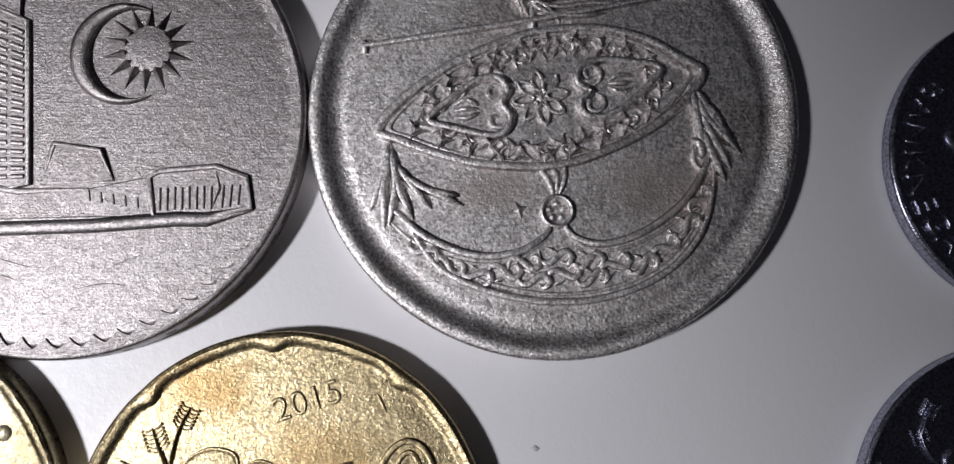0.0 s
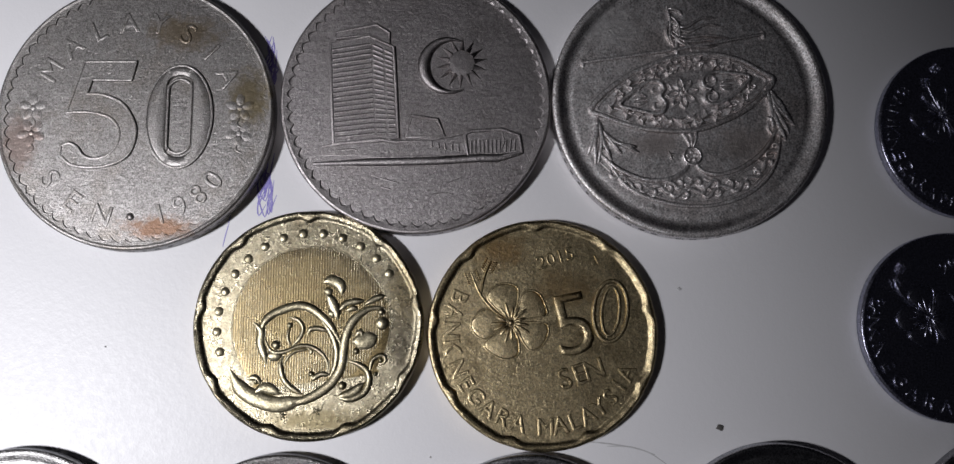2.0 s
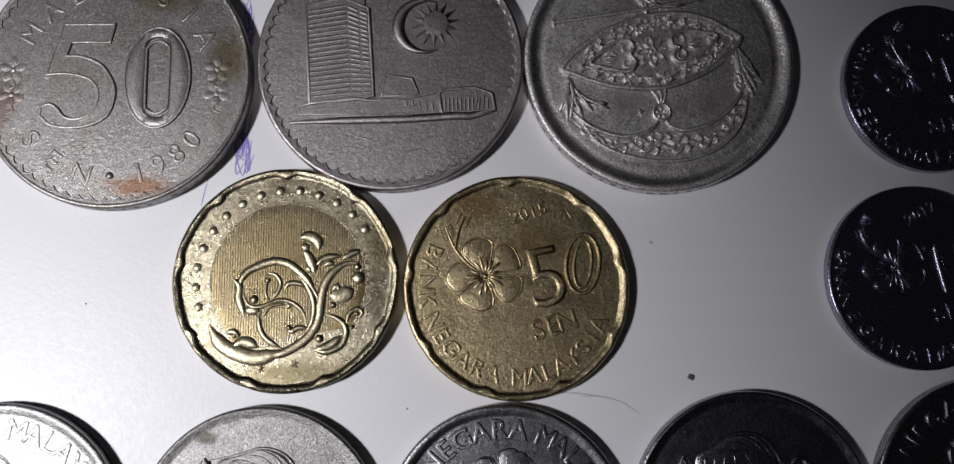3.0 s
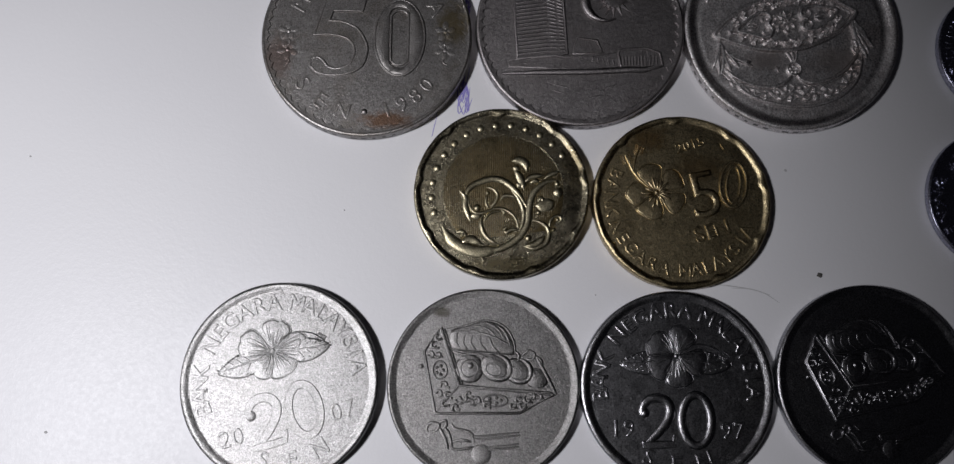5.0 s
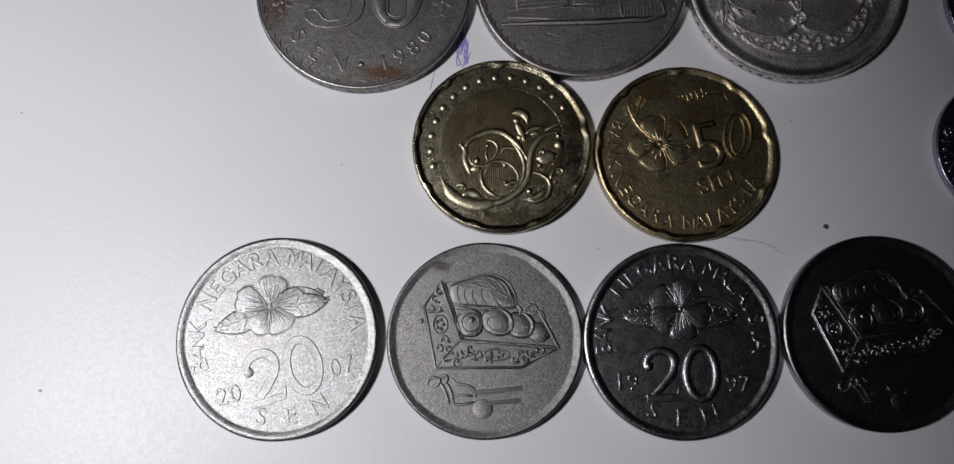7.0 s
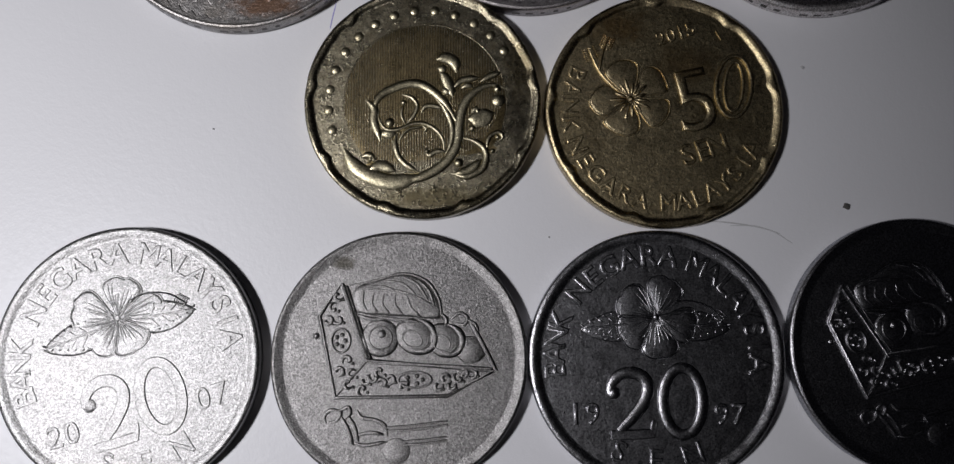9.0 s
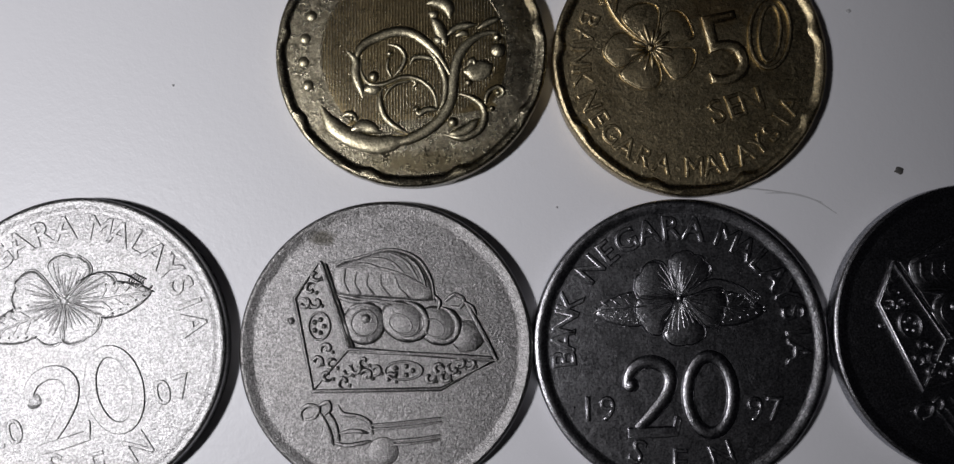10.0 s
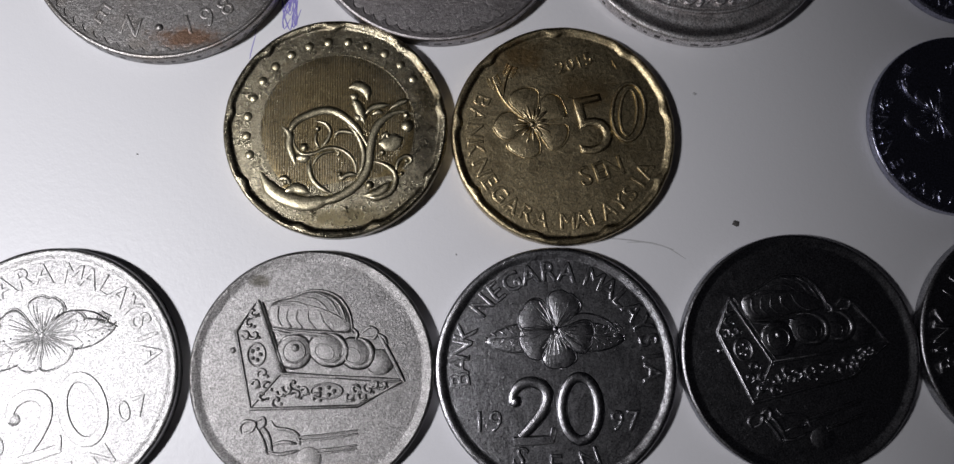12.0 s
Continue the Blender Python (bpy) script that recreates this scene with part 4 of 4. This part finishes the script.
def golden_flower_coin():
    T, Z = 1.7, 1.46
    c = coin("golden_flower_coin", "golden scalloped coin with a hibiscus and a fifty", 25.05, 23.22)
    M = MAT_GOLD
    part("body", coin_body(11.27, T, 0.62, T - Z, 0.26, notches=9, notch_at=93, notch_depth=0.3, seed=6), M, c)
    x, y = -3.01, 1.46
    line_hibiscus(c, M, Z, x, y)
    stamen(c, M, Z, [(-3.07, 1.52), (-4.75, 2.71), (-5.96, 4.15), (-6.57, 5.48), (-6.95, 6.45)], 1.7)
    stamen(c, M, Z, [(-5.96, 4.27), (-5.55, 6.15), (-4.89, 7.55)], 1.6)
    (x, y), (u, v) = [(3.15, 1.34), (6.81, 2.60)]
    part("numeral", numeral_5(Shape(), x, y, 6.3, 12, 0.3, Z), M, c, "raised figure five", 40)
    part("numeral", numeral_0(Shape(), u, v, 1.68, 3.0, -6, 0.24, Z), M, c, "raised figure nought")
    x, y = [(3.64, -3.50)][0]
    part("lettering", line_word(Shape(), "SEN", x, y, 1.5, 2.05, 17, Z, 0.18, 0.006), M, c)
    x, y = [(1.46, 7.85)][0]
    part("lettering", line_word(Shape(), "2015", x, y, 0.98, 1.35, 17, Z), M, c)
    for word, a, b in (("BANK", 156, 188), ("NEGARA", 202, 254), ("MALAYSIA", 271, 335)):
        part("legend", arc_word(Shape(), word, 8.9, a, b, 1.65, Z, True, 0.18, 0.014), M, c, "", 20)
    x, y = [(5.50, 7.67)][0]
    part("mint_mark", stroke(Shape(), [(x - 0.2, y + 0.5), (x + 0.3, y - 0.5)], 0.16, 0.12, Z), M, c)
    settle(c, -0.1, -0.38)


golden_scroll_coin()
golden_flower_coin()


# ---- the row of silvery twenties ----
def flower_twenty(label, x, y, turn, M, first, second, size=1.0, crisp=False):
    T, Z = 1.6, 1.42
    c = coin("flower_coin", label, x, y, turn)
    c.scale = (size, size, 1)
    part("body", coin_body(11.8, T, 0.75, T - Z, 0.35, seed=round(x)), M, c)
    fx, fy = 0.0, 3.75
    for side in (-1, 1):
        s = Shape()
        tip = (fx + side * 6.8, fy - 1.0)
        dome(s, [(fx + side * 2.2, fy + 0.1), (fx + side * 4.2, fy + 0.55), tip, (fx + side * 4.6, fy - 2.2), (fx + side * 2.4, fy - 1.9)], 0.12, Z, (fx + side * 4.0, fy - 0.8))
        stroke(s, [(fx + side * 2.0, fy - 0.5), (fx + side * 4.5, fy - 0.8), tip], 0.18, 0.12, Z + 0.08)
        for k in range(4):
            bx = fx + side * (2.8 + 0.95 * k)
            stroke(s, [(bx, fy - 0.6), (bx + side * 0.7, fy + 0.15 - 0.12 * k)], 0.13, 0.1, Z + 0.07)
            stroke(s, [(bx, fy - 0.7), (bx + side * 0.7, fy - 1.7 + 0.22 * k)], 0.13, 0.1, Z + 0.07)
        for k in range(7):
            q = k / 6
            ex, ey = fx + side * (2.6 + 4.0 * q), fy + 0.45 - 1.2 * q * q
            stroke(s, [(ex, ey - 0.1), (ex + side * 0.35, ey + 0.12)], 0.2, 0.16, Z)
            ey = fy - 2.1 + 1.05 * q
            stroke(s, [(ex, ey + 0.1), (ex + side * 0.35, ey - 0.08)], 0.2, 0.16, Z)
        part("leaf", s, M, c)
    if crisp:
        hibiscus(c, M, Z, fx, fy, ((68, 0.88), (150, 1.0), (218, 0.85), (288, 0.82), (-5, 1.03)), 4.2, 3.4, 0.11, 6)
    else:
        hibiscus(c, M, Z, fx, fy, (70, 147, 211, 277, -16), 3.8, 3.3, 0.2, 5)
    stamen(c, M, Z, [(fx + 1.2, fy + 1.2), (fx + 3.0, fy + 1.5), (fx + 4.9, fy + 0.9), (fx + 6.2, fy - 0.3)], 1.4)
    H, edge, round_to = (0.12, CRISP, 18) if crisp else (0.24, FLAT, 50)
    two = [(-1.62, 0.95), (-1.6, 1.7), (-1.0, 2.55), (0.1, 2.9), (1.15, 2.5), (1.6, 1.5), (1.3, 0.3), (0.3, -1.1), (-1.0, -2.5)]
    ox, oy = -2.6, -3.85
    s = stroke(Shape(), [(ox + p * 1.05, oy + q * 0.97 - 0.25) for p, q in two], 0.95, H, Z, ends=0.8, fat=1.15, section=edge)
    stroke(s, [(ox - 1.75, oy - 3.0), (ox + 0.2, oy - 2.98), (ox + 2.1, oy - 2.9)], 0.85, H, Z, ends=0.9, section=edge)
    stroke(s, [(ox + 1.95, oy - 3.0), (ox + 2.2, oy - 1.75)], 0.5, H, Z, ends=0.7, section=edge)
    bead(s, ox - 1.45, oy + 0.75, 0.62, H * 1.1, Z)
    part("numeral", s, M, c, "raised figure two", round_to)
    part("numeral", stroke(Shape(), ellipse(2.2, -3.9, 1.8, 3.0, 0, 44), 0.95, H, Z, closed=True, section=edge), M, c, "raised figure nought", round_to)
    part("lettering", line_word(Shape(), first, -6.8, -4.95, 1.55, 2.0, 0, Z, H), M, c, "", round_to)
    part("lettering", line_word(Shape(), second, 6.5, -5.1, 1.55, 2.0, 0, Z, H), M, c, "", round_to)
    part("lettering", arc_word(Shape(), "SEN", 9.1, 246, 289, 2.0, Z, True, H), M, c, "", round_to)
    for word, a, b in (("BANK", 186, 159), ("NEGARA", 139, 82), ("MALAYSIA", 65, -4)):
        part("lettering", arc_word(Shape(), word, 9.45, a, b, 1.95, Z, False, H, 0.018), M, c, "", round_to)
    return c


def box_twenty(label, x, y, turn, M):
    T, Z = 1.6, 1.42
    c = coin("box_coin", label, x, y, turn)
    part("body", coin_body(11.8, T, 0.6, T - Z, 0.45, seed=round(x) + 3), M, c)
    side = [(-5.35, 6.90), (-7.33, 3.99), (-5.84, -3.42), (-2.97, -0.06)]
    front = [(-5.84, -3.42), (4.41, -3.33), (8.71, -1.12), (-2.97, -0.06)]
    for name, pts in (("box_side", side), ("box_front", front)):
        s = plate(Shape(), pts, 0.08, Z, 0.04)
        stroke(s, pts, 0.36, 0.28, Z, closed=True, straight=True)
        part(name, s, M, c)
    s = stroke(Shape(), [(-5.30, 6.90), (-2.92, -0.16)], 0.5, 0.3, Z + 0.03, ends=0.8, straight=True)
    stroke(s, [(-4.86, 6.79), (-2.55, -0.06)], 0.2, 0.26, Z + 0.03, ends=0.8, straight=True)
    part("box_rail", s, M, c)
    s = stroke(Shape(), [(-2.92, -0.27), (3.54, -0.59), (8.44, -0.91)], 0.32, 0.26, Z + 0.03, ends=0.8)
    stroke(s, [(6.57, 3.34), (7.81, 1.00), (8.87, -1.12)], 0.4, 0.26, Z + 0.03, ends=0.8)
    part("box_rail", s, M, c)
    (x1, y1), (x2, y2) = [(-5.36, 1.75), (1.42, -1.85)]
    for px, py, rx, ry in ((x1, y1, 0.85, 1.08), (x2, y2, 1.5, 0.72)):
        s = stroke(Shape(), ellipse(px, py, rx, ry), 0.22, 0.24, Z + 0.04, closed=True)
        for j in range(5):
            a = radians(72 * j)
            bead(s, px + rx * 0.5 * math.cos(a), py + ry * 0.5 * math.sin(a), 0.22, 0.18, Z + 0.06)
        part("medallion", s, M, c)
    for i, (px, py) in enumerate([(-5.65, 5.82), (-6.06, 4.74), (-6.57, 3.57), (-5.61, 3.67), (-4.73, -0.05), (-5.51, -1.00), (-4.69, -2.16), (-4.34, -1.32), (-3.10, -1.90), (-2.31, -1.64), (-1.50, -2.17), (-0.82, -1.75), (-1.78, -1.11), (4.19, -1.75), (4.72, -2.38), (5.41, -1.75), (5.94, -1.38), (6.74, -1.28), (-3.36, -2.69), (0.36, -2.43), (3.55, -2.43)]):
        s = stroke(Shape(), curl(px, py, 0.5, 55 * i, 1 if i % 2 else -1, 320), 0.32, 0.26, Z + 0.05)
        bead(s, px + 0.5, py - 0.3, 0.17, 0.16, Z + 0.05)
        part("scroll_ornament", s, M, c)
    for (px, py), rx, ry, t in zip([(-1.72, 1.96), (1.49, 2.06), (4.17, 1.69), (6.58, 0.84)], (1.75, 2.0, 1.8, 1.4), (1.75, 1.6, 1.5, 1.25), (0, -30, -35, 0)):
        s = dome(Shape(), ellipse(px, py, rx, ry, t), 0.24, Z, (px, py), 2.4, True, 0.35)
        if t:
            stroke(s, ellipse(px + 0.18, py + 0.12, rx * 0.86, ry * 0.86, t, 18, -95, 120), 0.5, 0.17, Z + 0.1, ends=0.2, fat=1.3)
            stroke(s, ellipse(px - 0.3, py - 0.2, rx * 0.48, ry * 0.45, t, 16), 0.16, 0.1, Z + 0.17, closed=True)
            stroke(s, ellipse(px - 0.1, py, rx * 0.68, ry * 0.66, t, 14, -120, 40), 0.16, 0.1, Z + 0.15, ends=0.3)
        elif rx > 1.5:
            stroke(s, ellipse(px, py, rx * 0.6, ry * 0.6, 0, 18), 0.18, 0.08, Z + 0.18, closed=True)
            bead(s, px + 0.15, py + 0.35, 0.42, 0.16, Z + 0.18)
        part("lidded_pot", s, M, c)
    s = dome(Shape(), [(-4.05, 6.47), (-1.91, 7.33), (0.25, 7.87), (2.41, 7.16), (3.61, 5.54), (3.83, 3.77), (0.83, 3.88), (-1.86, 4.10), (-3.91, 4.42)], 0.2, Z, None, 2.5, True, 0.4)
    for pts in ([(-4.86, 6.79), (-2.44, 7.17), (0.25, 7.87), (2.41, 7.22), (3.61, 5.54), (3.94, 3.56)], [(-4.05, 6.36), (-1.89, 6.57), (0.81, 6.03), (3.51, 4.74)], [(-3.24, 6.36), (-3.38, 5.28), (-2.94, 4.47)],
                [(-2.32, 6.14), (-2.52, 5.17), (-1.97, 4.31)], [(-1.35, 6.03), (-1.55, 5.06), (-0.89, 4.20)], [(-0.38, 6.03), (-0.37, 4.96), (0.40, 4.10)], [(0.70, 5.92), (1.09, 4.74), (2.01, 3.88)],
                [(-2.7, 6.75), (-1.3, 6.65), (0.1, 6.1)], [(-1.4, 7.2), (0.3, 6.95), (1.7, 5.75)], [(0.3, 7.6), (1.7, 6.85), (2.7, 5.3)], [(1.7, 7.3), (2.7, 6.3), (3.3, 4.7)], [(-4.01, 4.31), (-1.86, 3.88), (0.83, 3.56), (2.44, 3.24)]):
        stroke(s, pts, 0.22, 0.14, Z + 0.13)
    part("betel_leaves", s, M, c)
    s = Shape()
    for pts in ([(-3.90, 4.10), (-2.39, 3.67), (-0.78, 3.78), (0.84, 3.13)], [(3.83, 4.20), (4.37, 3.56), (4.16, 2.86)], [(4.80, 3.66), (5.55, 4.20), (6.30, 3.77), (5.98, 3.13), (5.23, 3.24)],
                [(6.09, 3.66), (7.00, 3.13), (7.27, 2.49)], [(-2.92, 3.14), (-1.85, 3.46), (-0.50, 3.13)]):
        stroke(s, pts, 0.32, 0.24, Z, ends=0.5)
    part("box_trim", s, M, c)
    s = Shape()
    for pts in ([(-6.64, -5.72), (-6.81, -5.04), (-6.19, -4.52), (-5.33, -4.78), (-5.74, -5.51), (-6.37, -5.61)], [(-5.55, -4.68), (-4.60, -4.26), (-4.48, -4.89), (-4.90, -5.30)], [(-5.33, -5.04), (-4.61, -6.34), (-4.17, -7.69)],
                [(-4.64, -5.04), (-4.09, -5.93), (-3.70, -7.38)], [(-3.85, -4.52), (-3.42, -5.20), (-2.25, -5.41), (-1.29, -5.93), (-1.07, -6.86)], [(-4.07, -7.48), (-3.01, -7.69), (-1.17, -7.38)], [(-3.71, -6.76), (-2.50, -6.55), (-1.39, -6.76)]):
        stroke(s, pts, 0.34, 0.24, Z, ends=0.5)
    part("nut_cutter", s, M, c)
    for pts in ([(-1.29, -6.14), (1.46, -5.93), (4.42, -5.62)], [(-1.29, -6.45), (1.46, -6.30), (4.42, -5.93)], [(0.42, -7.38), (2.52, -7.23), (4.32, -6.97)], [(0.42, -7.69), (2.53, -7.54), (4.32, -7.28)]):
        part("cutter_handle", stroke(Shape(), pts, 0.24, 0.22, Z, ends=0.8), M, c)
    px, py = [(-0.21, -8.21)][0]
    part("nut", dome(Shape(), ellipse(px, py, 1.2, 1.15), 0.17, Z, (px, py), 3.0, True, 0.5), M, c)
    part("mint_mark", bead(Shape(), -7.6, 2.2, 0.3, 0.12, Z), M, c)
    return c


flower_twenty("bright frosted silver coin with a hibiscus and a twenty", -24.99, 0.19, 15, MAT_NICKEL, "20", "07", 1.035, True)
box_twenty("frosted silver coin with a betel box", 0.00, 0.00, 0, MAT_NICKEL_SPOTTED)
flower_twenty("dull dark silver coin with a hibiscus and a twenty", 23.66, -0.07, 0, MAT_NICKEL_DULL, "19", "97")
box_twenty("dull dark silver coin with a betel box", 47.64, 0.89, 13, MAT_NICKEL_DULL)
flower_twenty("dark silver coin half seen beside the row", 71.4, 1.9, 8, MAT_NICKEL_DULL, "20", "05")


# ---- the two small bright coins ----
def small_coin(name, label, x, y, radius, flower, stamens, year, sen, legend):
    """year, sen: text, middle, letter step and turn; legend: radius, and the words with their first and last angle."""
    T, Z = 1.2, 1.06
    c = coin(name, label, x, y)
    M = MAT_STEEL
    part("body", coin_body(radius, T, 0.5, T - Z, 0.2, seed=round(radius * 10)), M, c)
    line_hibiscus(c, M, Z, *flower, 0.82, 0.15)
    for pts in stamens:
        stamen(c, M, Z, pts, 1.25)
    for (word, wx, wy, step, turn), size, h in ((sen, 1.65, 0.18), (year, 1.15, 0.14)):
        part("lettering", line_word(Shape(), word, wx, wy, step, size, turn, Z, h), M, c)
    for word, a, b in legend[1:]:
        part("legend", arc_word(Shape(), word, legend[0], a, b, 1.4, Z, True, 0.18), M, c)
    return c, M, Z


def small_five_coin():
    c, M, Z = small_coin("small_five_coin", "small shiny dark nickel coin with a hibiscus and a five", 68.95, 43.84, 9.1, (-2.4, 1.65),
                         ([(-2.4, 1.65), (-3.2, 3.3), (-3.75, 4.7), (-3.85, 5.6)], [(-3.75, 5.2), (-3.1, 6.2), (-2.4, 7.0)]),
                         ("2015", 3.15, 5.6, 0.84, 9), ("SEN", 1.4, -4.1, 1.36, 5), (7.5, ("BANK", 145, 179), ("NEGARA", 190, 237), ("MALAYSIA", 250, 329)))
    part("numeral", numeral_5(Shape(), 3.3, 0.9, 5.4, 14, 0.26, Z), M, c, "raised figure five", 40)


def small_ten_coin():
    c, M, Z = small_coin("small_ten_coin", "small shiny dark nickel coin with a hibiscus and a ten", 66.02, 23.83, 9.4, (-2.5, 0.95),
                         ([(-2.5, 0.95), (-4.4, 2.4), (-5.4, 3.6), (-5.75, 4.8)], [(-5.7, 4.4), (-5.3, 5.4), (-4.8, 6.2)]),
                         ("2017", 0.7, 6.6, 0.92, 27), ("SEN", 3.0, -3.4, 1.35, 15), (7.85, ("BANK", 162, 184), ("NEGARA", 196, 260), ("MALAYSIA", 276, 338)))
    s = stroke(Shape(), [(1.9, 3.3), (2.2, 1.2), (2.75, -1.5)], 0.85, 0.24, Z, ends=0.9)
    stroke(s, [(0.7, 2.9), (1.3, 2.95), (1.9, 3.3)], 0.4, 0.2, Z, ends=0.6)
    part("numeral", s, M, c, "raised figure one")
    part("numeral", numeral_0(Shape(), 5.6, 2.2, 1.55, 2.8, 6, 0.22, Z), M, c, "raised figure nought")


small_five_coin()
small_ten_coin()


# ---- pen scribbles, scratches and specks on the white table ----
def scribble(name, label, category, lines, w, material):
    root = tagged(new(name), label, category)
    root.empty_display_size = 0.002
    root.location = (lines[0][0][0] * MM, lines[0][0][1] * MM, 0)
    for pts in lines:
        s = stroke(Shape(), [(p[0] - lines[0][0][0], p[1] - lines[0][0][1]) for p in pts], w, 0.012, 0.004, ends=0.4, step=0.4)
        part("pen_stroke", s, material, root)
    return root


def jitter_lines(x, y, length, spread_x, n, seed):
    rnd = random.Random(seed)
    out = []
    for _ in range(n):
        px, py = x + rnd.uniform(-spread_x, spread_x), y + rnd.uniform(-length * 0.3, length * 0.3)
        l = length * rnd.uniform(0.25, 0.6)
        out.append([(px + rnd.uniform(-0.5, 0.5), py + l), (px + rnd.uniform(-0.5, 0.5), py + l * 0.3), (px + rnd.uniform(-0.6, 0.6), py - l * 0.4), (px + rnd.uniform(-0.5, 0.5), py - l), (px + rnd.uniform(0.1, 0.8), py - l * rnd.uniform(-0.2, 0.6))])
    return out


def blot(r, seed):
    """A ragged little outline."""
    rnd = random.Random(seed)
    return [(r * rnd.uniform(0.7, 1.15) * math.cos(i * 0.7), r * rnd.uniform(0.5, 0.95) * math.sin(i * 0.7)) for i in range(9)]


scribble("ink_scribble", "blue pen scribble on the white table between coins", "ink mark", jitter_lines(-2.86, 51.26, 4.2, 0.5, 11, 3), 0.13, MAT_INK)
scribble("ink_scribble", "blue pen scribble on the white table between coins", "ink mark", jitter_lines(-2.95, 38.43, 5.4, 0.6, 12, 4), 0.13, MAT_INK)
scribble("pen_line", "thin faint blue pen line on the table", "ink mark", [[(-6.43, 34.48), (-6.74, 33.22), (-6.99, 31.95)], [(-6.49, 34.42), (-6.34, 35.18)]], 0.1, MAT_INK)
scribble("scratch", "faint grey scratch across the white table", "scratch", [[(28.00, 12.87), (31.81, 12.52), (35.13, 11.82), (37.23, 10.54)], [(31.33, 12.32), (33.71, 12.24), (36.07, 11.49)]], 0.12, MAT_PENCIL)
for (px, py), r in zip([(42.55, 14.08), (-18.12, 22.05), (14.05, 11.32)], (0.42, 0.12, 0.12)):
    s = dome(Shape(), blot(r, 1), 0.12, 0.0, (0, 0))
    ob = new("speck", finish(s, "speck"))
    ob.data.materials.append(MAT_SPECK if r > 0.2 else MAT_PENCIL)
    ob.location = (px * MM, py * MM, 0.00002)
    tagged(ob, "tiny dark speck of dirt on the table", "speck", "specks")
for (px, py), r in zip([(-53.79, -6.16), (-59.58, 28.95), (38.99, 27.76)], (0.22, 0.16, 0.22)):
    s = dome(Shape(), blot(r, 2), 0.08, 0.0, (0, 0))
    ob = new("speck", finish(s, "speck"))
    ob.data.materials.append(MAT_PENCIL)
    ob.location = (px * MM, py * MM, 0.00002)
    tagged(ob, "tiny dark speck of dirt on the table", "speck", "specks")
